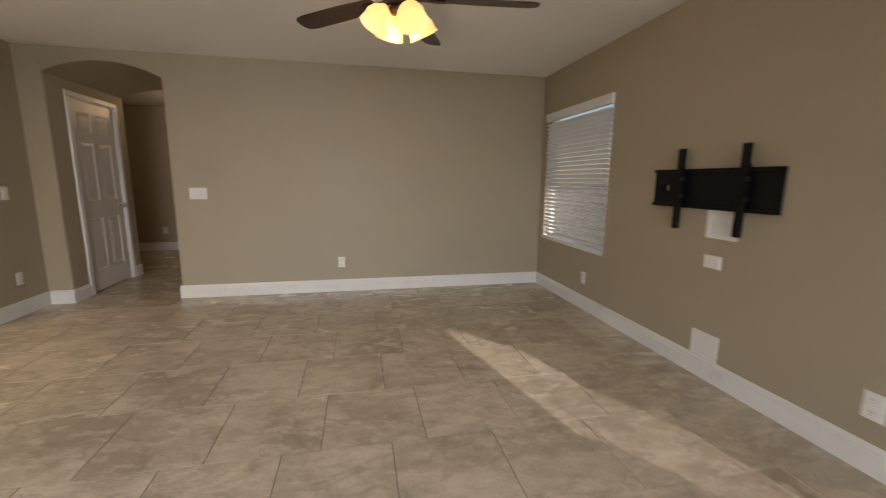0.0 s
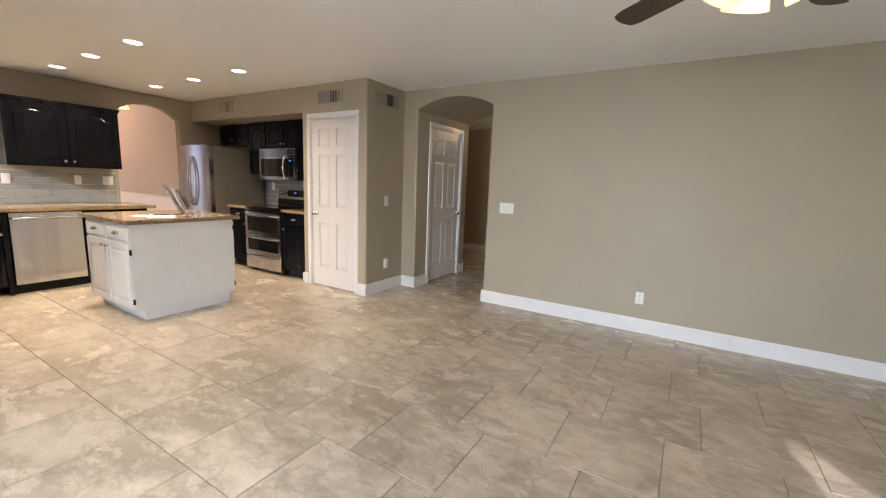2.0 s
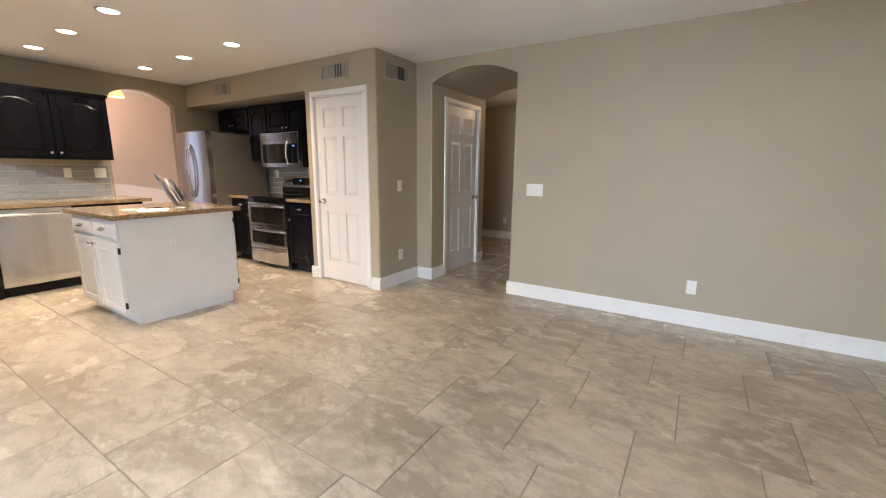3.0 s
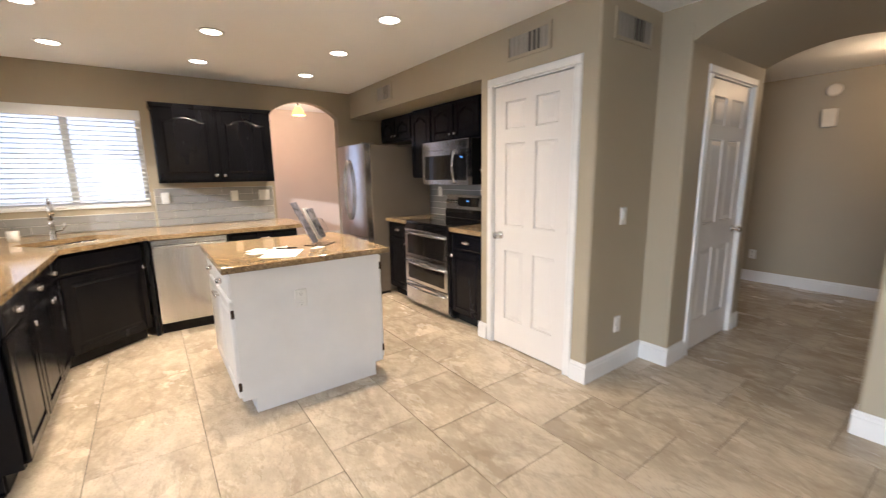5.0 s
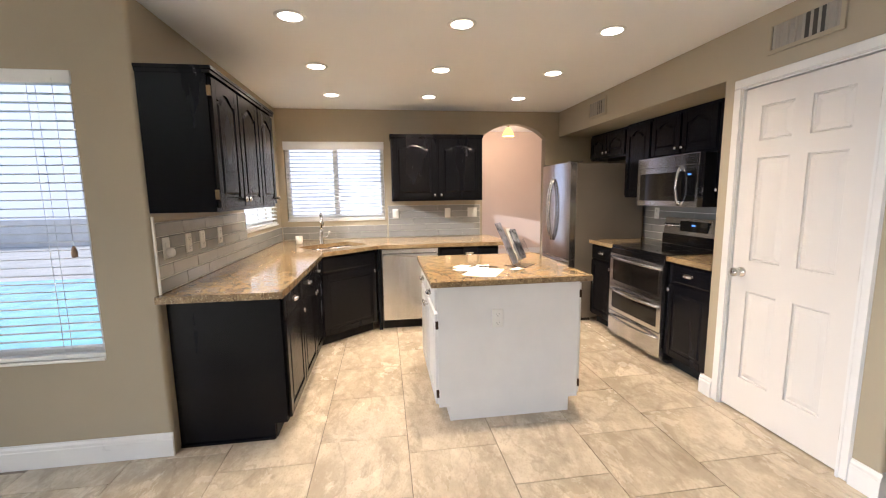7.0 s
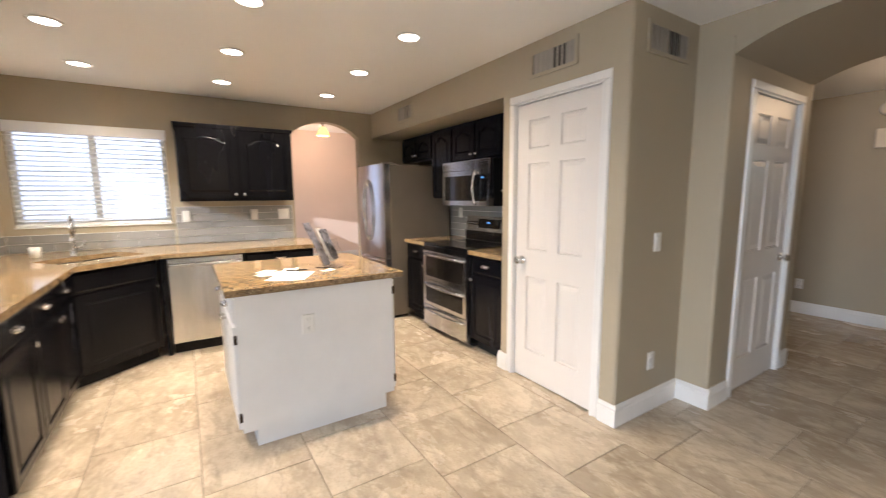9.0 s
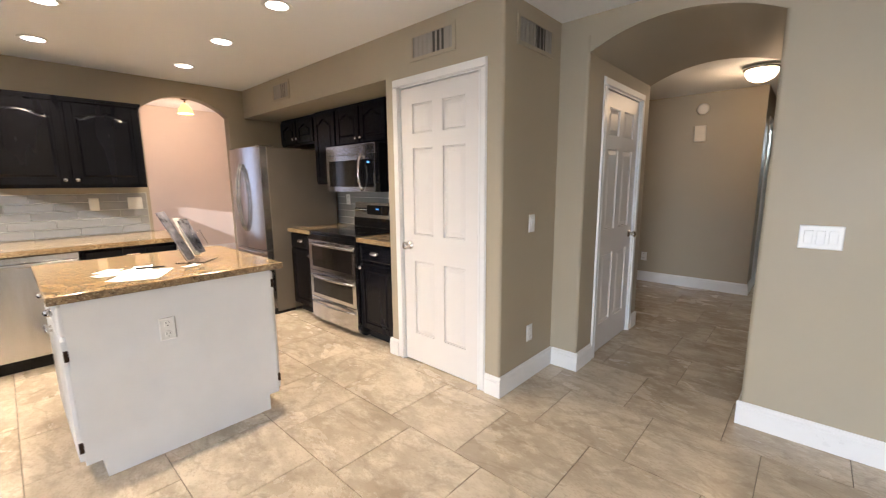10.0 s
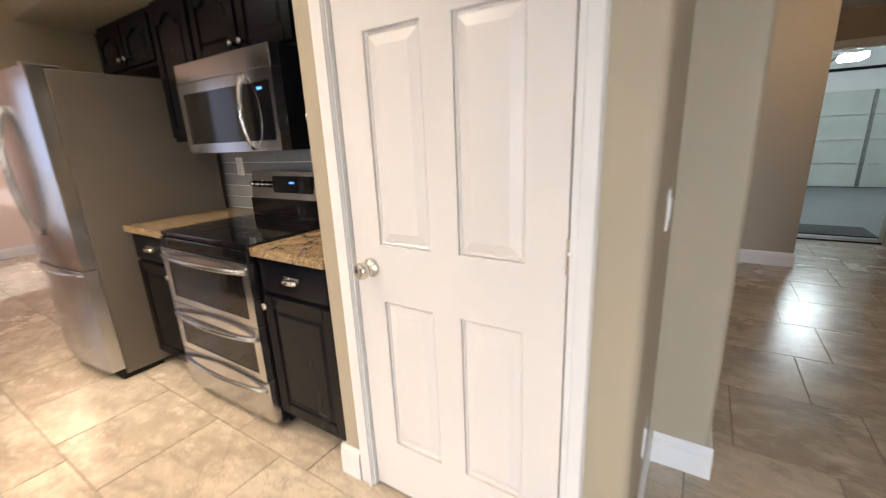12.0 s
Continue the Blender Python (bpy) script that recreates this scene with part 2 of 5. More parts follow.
def splash_mat():
    """Grey-beige glass subway tile, each a little different."""
    m, nt, b = base_mat("glass_subway_tile")
    oi = nt.nodes.new("ShaderNodeObjectInfo")
    vec = coords(nt, None, True)
    n = noise_node(nt, vec, 5, 4)
    c = ramp_mix(nt, oi.outputs["Random"], (0.25, 0.25, 0.245), (0.28, 0.278, 0.268))
    c = ramp_mix(nt, steps(nt, n, 0.3, 0.9), c, (0.33, 0.325, 0.31))
    nt.links.new(c, b.inputs["Base Color"])
    b.inputs["Roughness"].default_value = 0.12
    bump(nt, b, n, 0.05)
    return m


GLASS, ACRYLIC, TILE, GRANITE, SPLASH = glass_mat(), acrylic_mat(), tile_mat(), granite_mat(), splash_mat()


# ---- mesh helpers ----
def bm_new():
    return bmesh.new()


def box(bm, x0, x1, y0, y1, z0, z1, bevel=0.0, seg=2):
    r = bmesh.ops.create_cube(bm, size=1.0, matrix=Matrix.LocRotScale(((x0 + x1) / 2, (y0 + y1) / 2, (z0 + z1) / 2), None, (abs(x1 - x0), abs(y1 - y0), abs(z1 - z0))))
    if bevel:
        edges = {e for v in r["verts"] for e in v.link_edges}
        bmesh.ops.bevel(bm, geom=list(edges), offset=bevel, segments=seg, affect="EDGES", profile=0.5)
    return bm


def one_box(*a, **k):
    return box(bm_new(), *a, **k)


def prism(bm, pts, z0, z1):
    """A floor-plan polygon raised from z0 to z1."""
    lo = [bm.verts.new((x, y, z0)) for x, y in pts]
    hi = [bm.verts.new((x, y, z1)) for x, y in pts]
    bm.faces.new(lo[::-1]), bm.faces.new(hi)
    n = len(pts)
    for i in range(n):
        bm.faces.new((lo[i], lo[(i + 1) % n], hi[(i + 1) % n], hi[i]))
    bmesh.ops.recalc_face_normals(bm, faces=bm.faces[:])
    return bm


def plate(bm, pts, y0, y1, inset=0.0, axis="y"):
    """A polygon in x, z that goes from depth y0 to y1; the y1 face is drawn in by inset for a chamfer."""
    cx = (min(p[0] for p in pts) + max(p[0] for p in pts)) / 2
    cz = (min(p[1] for p in pts) + max(p[1] for p in pts)) / 2
    w = (max(p[0] for p in pts) - min(p[0] for p in pts)) / 2
    h = (max(p[1] for p in pts) - min(p[1] for p in pts)) / 2

    def at(x, d, z):
        return (x, d, z) if axis == "y" else (d, x, z)

    a = [bm.verts.new(at(x, y0, z)) for x, z in pts]
    b = [bm.verts.new(at(cx + (x - cx) * (1 - inset / w), y1, cz + (z - cz) * (1 - inset / h))) for x, z in pts]
    n = len(pts)
    faces = [bm.faces.new(a), bm.faces.new(b[::-1])]
    for i in range(n):
        faces.append(bm.faces.new((a[i], b[i], b[(i + 1) % n], a[(i + 1) % n])))
    bmesh.ops.recalc_face_normals(bm, faces=faces)
    return bm


def arc(cx, cy, r, a0, a1, n=6):
    return [(cx + r * math.cos(radians(a0 + (a1 - a0) * i / n)), cy + r * math.sin(radians(a0 + (a1 - a0) * i / n))) for i in range(n + 1)]


def arch_top(x0, x1, spring, apex, n=20):
    """Points along a shallow arch from x0 to x1."""
    w, h = (x1 - x0) / 2, apex - spring
    r = (w * w + h * h) / (2 * h)
    cx, cz = (x0 + x1) / 2, apex - r
    a = math.asin(w / r)
    return [(cx + r * math.sin(-a + 2 * a * i / n), cz + r * math.cos(-a + 2 * a * i / n)) for i in range(n + 1)]


def lathe(bm, profile, m=Matrix(), n=20):
    """A profile of (radius, height) turned about z."""
    rings = []
    for r, z in profile:
        rings.append([bm.verts.new(m @ Vector((max(r, 1e-4) * math.cos(2 * math.pi * i / n), max(r, 1e-4) * math.sin(2 * math.pi * i / n), z))) for i in range(n)])
    for a, b in zip(rings, rings[1:]):
        for i in range(n):
            f = bm.faces.new((a[i], a[(i + 1) % n], b[(i + 1) % n], b[i]))
            f.smooth = True
    bmesh.ops.recalc_face_normals(bm, faces=bm.faces[:])
    return bm


def tube(bm, pts, r, n=10, flat=1.0):
    """A round bar along points, ends closed."""
    pts = [Vector(p) for p in pts]
    rings = []
    for i, p in enumerate(pts):
        d = (pts[min(i + 1, len(pts) - 1)] - pts[max(i - 1, 0)]).normalized()
        q = d.to_track_quat("Z", "X")
        rings.append([bm.verts.new(p + q @ Vector((r * math.cos(2 * math.pi * k / n), flat * r * math.sin(2 * math.pi * k / n), 0))) for k in range(n)])
    for a, b in zip(rings, rings[1:]):
        for k in range(n):
            f = bm.faces.new((a[k], a[(k + 1) % n], b[(k + 1) % n], b[k]))
            f.smooth = True
    bm.faces.new(rings[0][::-1]), bm.faces.new(rings[-1])
    bmesh.ops.recalc_face_normals(bm, faces=bm.faces[:])
    return bm


def bow(a, b, out, n=10):
    """Points of a bar that bows out between a and b."""
    a, b, out = Vector(a), Vector(b), Vector(out)
    return [a.lerp(b, i / n) + out * math.sin(math.pi * i / n) ** 0.6 for i in range(n + 1)]


def mesh_of(name, bm, material):
    me = bpy.data.meshes.new(name)
    bm.normal_update()
    bm.to_mesh(me)
    bm.free()
    me.materials.append(material)
    return me


def part(name, bm, material, parent, label=""):
    ob = new(name, mesh_of(name, bm, material))
    ob.parent = parent
    if label:
        tagged(ob, label)
    return ob


def thing(name, m, label, category, group="", kind=""):
    ob = new(name)
    ob.empty_display_size = 0.1
    ob.matrix_world = m
    return tagged(ob, label, category, group, kind)


def solid(name, bm, material, label, category, kind="", group=""):
    return tagged(new(name, mesh_of(name, bm, material)), label, category, group, kind)


def setting(name, bm, material, label, category):
    return solid(name, bm, material, label, category, "structure")

# ---- structure ----
MAIN_Y, PANTRY_Y, PANTRY_X, JOG_X, PASS_X, FAR_X, SIDE_Y, PATIO_X, RIGHT_X = 5.11, 4.43, -2.71, -2.505, -1.53, -6.28, 1.022, -3.61, 2.45
SOFFIT_Z, PASS_END, HALL_Y, REAR_Y = 2.12, 6.41, 8.35, -2.6

bm = bm_new()
prism(bm, [(-3.70, -2.9), (3.4, -2.9), (3.4, 9.77), (-10.7, 9.77), (-10.7, 2.45), (-6.4, 2.45), (-6.4, 0.93), (-3.70, 0.93)], -0.2, -0.0045)
floor = setting("floor", bm, GROUT, "beige stone-look porcelain tile floor with thin dark joints", "floor")

bm = bm_new()
box(bm, -6.4, -3.73, 0.887, 5.25, CEIL, CEIL + 0.15)
box(bm, -3.73, 3.4, -2.75, 5.25, CEIL, CEIL + 0.15)
box(bm, -6.2, 2.0, 5.25, 9.65, CEIL, CEIL + 0.15)
setting("ceiling", bm, CEILING, "flat white painted ceiling with orange-peel texture", "ceiling")

# family room wall with the switch and outlet, and the return wall of the passage
R = 0.02
bm = bm_new()
prism(bm, [(RIGHT_X, MAIN_Y), (RIGHT_X, 5.25), (PASS_X + 0.13, 5.25), (PASS_X + 0.13, PASS_END), (PASS_X, PASS_END)] + arc(PASS_X + R, MAIN_Y + R, R, 180, 270), 0, 2.195)
prism(bm, [(RIGHT_X, MAIN_Y), (RIGHT_X, 5.25), (PASS_X + 0.13, 5.25), (PASS_X + 0.13, PASS_END), (PASS_X, PASS_END), (PASS_X, MAIN_Y)], 2.195, CEIL)
setting("wall_north", bm, WALL, "plain tan painted wall with rounded drywall corner", "wall")
# vaulted head over the passage
bm = bm_new()
pts = arch_top(JOG_X, PASS_X, 2.195, 2.315, 24)
plate(bm, pts + [(PASS_X, CEIL), (JOG_X, CEIL)], MAIN_Y, PASS_END)
box(bm, PANTRY_X, JOG_X, MAIN_Y, MAIN_Y + 0.02, 2.3, CEIL)
setting("arch_passage", bm, WALL, "tan painted barrel arch over the passage to the hall", "archway")
# short return and closet wall of the passage
bm = bm_new()
CL0, CL1, DOOR_H = 5.425, 6.205, 2.045
prism(bm, [(PANTRY_X - 0.12, MAIN_Y), (JOG_X - R, MAIN_Y)] + arc(JOG_X - R, MAIN_Y + R, R, -90, 0) + [(JOG_X, CL0), (JOG_X - 0.12, CL0), (JOG_X - 0.12, MAIN_Y + 0.12), (PANTRY_X - 0.12, MAIN_Y + 0.12)], 0, 2.3)
prism(bm, [(JOG_X - 0.12, CL1), (JOG_X, CL1), (JOG_X, PASS_END), (JOG_X - 0.12, PASS_END)], 0, CEIL)
prism(bm, [(JOG_X - 0.12, CL0), (JOG_X, CL0), (JOG_X, CL1), (JOG_X - 0.12, CL1)], DOOR_H, CEIL)
prism(bm, [(JOG_X - 0.12, MAIN_Y + 0.12), (JOG_X, MAIN_Y + 0.02), (JOG_X, CL0), (JOG_X - 0.12, CL0)], 2.3, CEIL)
prism(bm, [(-6.2, PASS_END - 0.12), (JOG_X - 0.12, PASS_END - 0.12), (JOG_X - 0.12, PASS_END), (-6.2, PASS_END)], 0, CEIL)
setting("wall_closet", bm, WALL, "tan painted passage wall around the closet door", "wall")
# pantry block
PD0, PD1 = -3.609, -2.878
bm = bm_new()
prism(bm, arc(-3.755 + R, PANTRY_Y + R, R, 180, 270) + [(PD0, PANTRY_Y), (PD0, PANTRY_Y + 0.12), (-3.64, PANTRY_Y + 0.12), (-3.64, MAIN_Y), (-3.755, MAIN_Y)], 0, SOFFIT_Z)
box(bm, -3.755, PD0, PANTRY_Y, PANTRY_Y + 0.12, SOFFIT_Z, CEIL)
prism(bm, [(PD1, PANTRY_Y + 0.12), (PD1, PANTRY_Y)] + arc(PANTRY_X - R, PANTRY_Y + R, R, -90, 0) + [(PANTRY_X, MAIN_Y), (PANTRY_X - 0.12, MAIN_Y), (PANTRY_X - 0.12, PANTRY_Y + 0.12)], 0, CEIL)
prism(bm, [(PD0, PANTRY_Y), (PD1, PANTRY_Y), (PD1, PANTRY_Y + 0.12), (PD0, PANTRY_Y + 0.12)], DOOR_H, CEIL)
setting("wall_pantry", bm, WALL, "tan painted pantry walls with bullnose corners", "wall")
# soffit over the range alcove
bm = bm_new()
box(bm, FAR_X, -3.755, PANTRY_Y, MAIN_Y, SOFFIT_Z, CEIL)
setting("soffit", bm, WALL, "tan painted drop soffit over the range alcove", "soffit")
bm = bm_new()
box(bm, FAR_X - 0.12, PANTRY_X - 0.12, MAIN_Y, MAIN_Y + 0.12, 0, CEIL)
setting("wall_alcove", bm, WALL, "tan painted wall behind the range", "wall")

# kitchen end wall: window and arched opening
KW = (1.10, 2.235, 1.14, 2.05)
AY0, AY1 = 3.44, 4.255
bm = bm_new()
x0, x1 = FAR_X - 0.12, FAR_X
box(bm, x0, x1, 0.9, KW[0], 0, CEIL)
box(bm, x0, x1, KW[0], KW[1], 0, KW[2])
box(bm, x0, x1, KW[0], KW[1], KW[3], CEIL)
box(bm, x0, x1, KW[1], AY0, 0, CEIL)
box(bm, x0, x1, AY1, MAIN_Y, 0, CEIL)
plate(bm, arch_top(AY0, AY1, 2.11, 2.275, 24) + [(AY1, CEIL), (AY0, CEIL)], x0, x1, axis="x")
setting("wall_kitchen_end", bm, WALL, "tan painted kitchen wall with arched opening", "wall")
# kitchen side wall with window
SW = (-6.13, -5.05, 1.12, 2.05)
bm = bm_new()
y0, y1 = SIDE_Y - 0.135, SIDE_Y
box(bm, FAR_X, SW[0], y0, y1, 0, CEIL)
box(bm, SW[0], SW[1], y0, y1, 0, SW[2])
box(bm, SW[0], SW[1], y0, y1, SW[3], CEIL)
prism(bm, [(SW[1], y0), (PATIO_X - 0.12, y0), (PATIO_X, y0)] + arc(PATIO_X - R, SIDE_Y - R, R, 0, 90) + [(SW[1], SIDE_Y)], 0, CEIL)
setting("wall_kitchen_side", bm, WALL, "tan painted kitchen wall above the long counter", "wall")
# wall with the patio window
PW = (-0.60, 0.737, 0.59, 2.045)
bm = bm_new()
x0, x1 = PATIO_X - 0.12, PATIO_X
box(bm, x0, x1, REAR_Y, PW[0], 0, CEIL)
box(bm, x0, x1, PW[0], PW[1], 0, PW[2])
box(bm, x0, x1, PW[0], PW[1], PW[3], CEIL)
box(bm, x0, x1, PW[1], SIDE_Y - 0.135, 0, CEIL)
setting("wall_patio", bm, WALL, "tan painted wall with a tall patio window", "wall")
# wall with the television mount
RW = (3.76, 4.985, 0.59, 1.985)
bm = bm_new()
x0, x1 = RIGHT_X, RIGHT_X + 0.14
box(bm, x0, x1, 0.3, RW[0], 0, CEIL)
box(bm, x0, x1, RW[0], RW[1], 0, RW[2])
box(bm, x0, x1, RW[0], RW[1], RW[3], CEIL)
box(bm, x0, x1, RW[1], 5.25, 0, CEIL)
# unseen nook added so the sun can pass beside the wall
box(bm, x1, 3.4, 0.3, 0.42, 0, CEIL)
box(bm, 3.28, 3.4, REAR_Y, 0.3, 0, CEIL)
setting("wall_east", bm, WALL, "tan painted wall with television mount and window", "wall")
# rear wall, unseen: wide opening for sky light, raked slit added for the sun patch
bm = bm_new()
box(bm, PATIO_X - 0.12, -1.55, REAR_Y - 0.12, REAR_Y, 0, CEIL)
box(bm, -1.55, 0.85, REAR_Y - 0.12, REAR_Y, 2.1, CEIL)
box(bm, 0.85, 2.49, REAR_Y - 0.12, REAR_Y, 0, CEIL)
# slit outline traced back from the sun patch it throws on the floor
plate(bm, [(2.49, 2.16), (2.62, 2.14), (2.88, 1.97), (2.92, 1.79), (3.08, 1.60), (3.08, 1.19), (3.22, 1.10), (3.22, CEIL), (2.49, CEIL)], REAR_Y - 0.12, REAR_Y)
plate(bm, [(2.49, 0.0), (3.22, 0.0), (3.22, 1.10), (3.08, 1.19), (2.75, 1.44), (2.57, 1.585), (2.49, 1.60)], REAR_Y - 0.12, REAR_Y)
box(bm, 3.22, 3.4, REAR_Y - 0.12, REAR_Y, 0, CEIL)
# unseen strips added to stripe the sun patch
for k in range(10):
    xs = 2.58 + k * 0.05
    box(bm, xs, xs + 0.02, REAR_Y + 0.01, REAR_Y + 0.013, 0.8, 1.78)
setting("wall_rear", bm, WALL, "unseen tan rear wall with openings shaped for sky light and a sun patch", "wall")

# hall, garage and dining room shells
bm = bm_new()
box(bm, -6.2, -1.83, HALL_Y, HALL_Y + 0.12, 0, CEIL)
box(bm, -1.95, -1.83, HALL_Y + 0.12, 9.65, 0, CEIL)
setting("wall_hall", bm, WALL, "tan painted hall wall", "wall")
GX0, GX1 = -1.70, -0.88
bm = bm_new()
box(bm, -1.83, GX0, 9.65, 9.77, 0, CEIL)
box(bm, GX1, 2.0, 9.65, 9.77, 0, CEIL)
box(bm, GX0, GX1, 9.65, 9.77, 2.06, CEIL)
box(bm, 1.88, 2.0, 5.25, 9.65, 0, CEIL)
box(bm, -6.32, -6.2, PASS_END, HALL_Y, 0, CEIL)
setting("wall_hall_end", bm, WALL, "tan painted hall wall with doorway to the garage", "wall")
bm = bm_new()
box(bm, -4.2, -4.08, 9.77, 15.1, 0, 2.75)
box(bm, 2.6, 2.72, 9.77, 15.1, 0, 2.75)
box(bm, -4.2, 2.72, 15.1, 15.22, 0, 2.75)
box(bm, -4.2, 2.72, 9.77, 15.22, 2.75, 2.85)
box(bm, -4.2, -1.95, 9.77, 9.8, 0, 2.75)
box(bm, -1.95, 2.0, 9.77, 9.8, 2.3, 2.75)
box(bm, 2.0, 2.72, 9.77, 9.8, 0, 2.75)
setting("wall_garage", bm, CEILING, "white drywall garage shell", "wall")
setting("garage_floor", one_box(-4.08, 2.6, 9.77, 15.1, -0.005, 0.004), CONCRETE, "smooth grey concrete garage floor", "floor")
DX, DY0, DY1, DZ = -10.5, 2.55, 7.0, 2.82
bm = bm_new()
box(bm, DX - 0.12, DX, DY0, DY1, 0, DZ)
box(bm, DX, FAR_X - 0.12, DY1, DY1 + 0.12, 0, DZ)
box(bm, DX, -9.97, DY0 - 0.12, DY0, 0, DZ)
# unseen slit shaped to throw a tapered sun patch on the far wall
plate(bm, [(-9.97, 0), (-9.5, 0), (-9.5, 1.16), (-9.97, 1.52)], DY0 - 0.12, DY0)
plate(bm, [(-9.97, 1.72), (-9.62, 1.95), (-9.5, 1.95), (-9.5, DZ), (-9.97, DZ)], DY0 - 0.12, DY0)
box(bm, -9.5, -9.42, DY0 - 0.12, DY0, 0, DZ)
# unseen opening added to let cool daylight into the dining room
box(bm, -9.42, -7.78, DY0 - 0.12, DY0, 0, 0.48)
box(bm, -9.42, -7.78, DY0 - 0.12, DY0, 2.12, DZ)
box(bm, -7.78, FAR_X - 0.12, DY0 - 0.12, DY0, 0, DZ)
box(bm, FAR_X - 0.14, FAR_X - 0.121, MAIN_Y + 0.12, DY1, 0, DZ)
box(bm, FAR_X - 0.14, FAR_X - 0.121, DY0, MAIN_Y + 0.12, CEIL + 0.16, DZ)
setting("wall_dining", bm, DINING_WALL, "pale rose-beige painted dining room walls", "wall")
setting("ceiling_dining", one_box(DX - 0.12, FAR_X - 0.12, DY0 - 0.12, DY1 + 0.12, DZ, DZ + 0.1), CEILING, "white dining room ceiling", "ceiling")


# ---- trim ----
def skirting(bm, a, b, h=0.135, t=0.015):
    """Baseboard from a to b along a wall; its face is on the left of the way from a to b."""
    a, b = Vector((*a, 0)), Vector((*b, 0))
    d = (b - a).normalized()
    nrm = Vector((-d.y, d.x, 0))
    prof = [(0, 0), (t, 0), (t, h * 0.72), (t * 0.8, h * 0.76), (t * 0.8, h * 0.86), (t * 0.35, h * 0.95), (t * 0.3, h), (0, h)]
    r0 = [bm.verts.new(a + nrm * p + Vector((0, 0, z))) for p, z in prof]
    r1 = [bm.verts.new(b + nrm * p + Vector((0, 0, z))) for p, z in prof]
    fs = [bm.faces.new(r0), bm.faces.new(r1[::-1])]
    for i in range(len(prof)):
        j = (i + 1) % len(prof)
        fs.append(bm.faces.new((r0[i], r1[i], r1[j], r0[j])))
    bmesh.ops.recalc_face_normals(bm, faces=fs)


def base_run(pts):
    bm = bm_new()
    for a, b in zip(pts, pts[1:]):
        skirting(bm, a, b)
    return setting("baseboard", bm, TRIM, "white painted moulded baseboard", "baseboard")


T = 0.015
base_run([(RIGHT_X - T, MAIN_Y), (PASS_X - T, MAIN_Y)])
base_run([(PASS_X, MAIN_Y), (PASS_X, PASS_END)])
base_run([(RIGHT_X, 0.3), (RIGHT_X, MAIN_Y)])
base_run([(JOG_X, 5.365), (JOG_X, MAIN_Y)])
base_run([(JOG_X + T, MAIN_Y), (PANTRY_X + T, MAIN_Y)])
base_run([(PANTRY_X, MAIN_Y), (PANTRY_X, PANTRY_Y)])
base_run([(PANTRY_X + T, PANTRY_Y), (-2.82, PANTRY_Y)])
base_run([(-3.668, PANTRY_Y), (-3.755 - T, PANTRY_Y)])
base_run([(-3.755, PANTRY_Y), (-3.755, 4.47)])
base_run([(JOG_X, PASS_END), (JOG_X, 6.266)])
base_run([(JOG_X + T, PASS_END), (JOG_X - 0.12, PASS_END)])
base_run([(-1.83, HALL_Y), (-6.2, HALL_Y)])
base_run([(-1.83, 9.65), (-1.83, HALL_Y - T)])
base_run([(PATIO_X, SIDE_Y), (PATIO_X, REAR_Y)])
base_run([(DX, DY1), (DX, DY0)])
base_run([(FAR_X - 0.14, DY1), (DX + T, DY1)])


def casing(bm, w, h, cw=0.056, t=0.013):
    """Door casing in x, z round an opening w by h; proud of y = 0 towards -y."""
    for x0, x1 in ((-w / 2 - cw, -w / 2), (w / 2, w / 2 + cw)):
        plate(bm, [(x0, 0), (x1, 0), (x1, h), (x0, h)], 0, -t, 0.006)
        inner = x0 if x0 > 0 else x1 - 0.018
        box(bm, inner + 0.002, inner + 0.016, -t - 0.002, -t + 0.002, 0, h - 0.002)
    plate(bm, [(-w / 2 - cw, h), (w / 2 + cw, h), (w / 2 + cw, h + cw), (-w / 2 - cw, h + cw)], 0, -t, 0.006)
    return bm


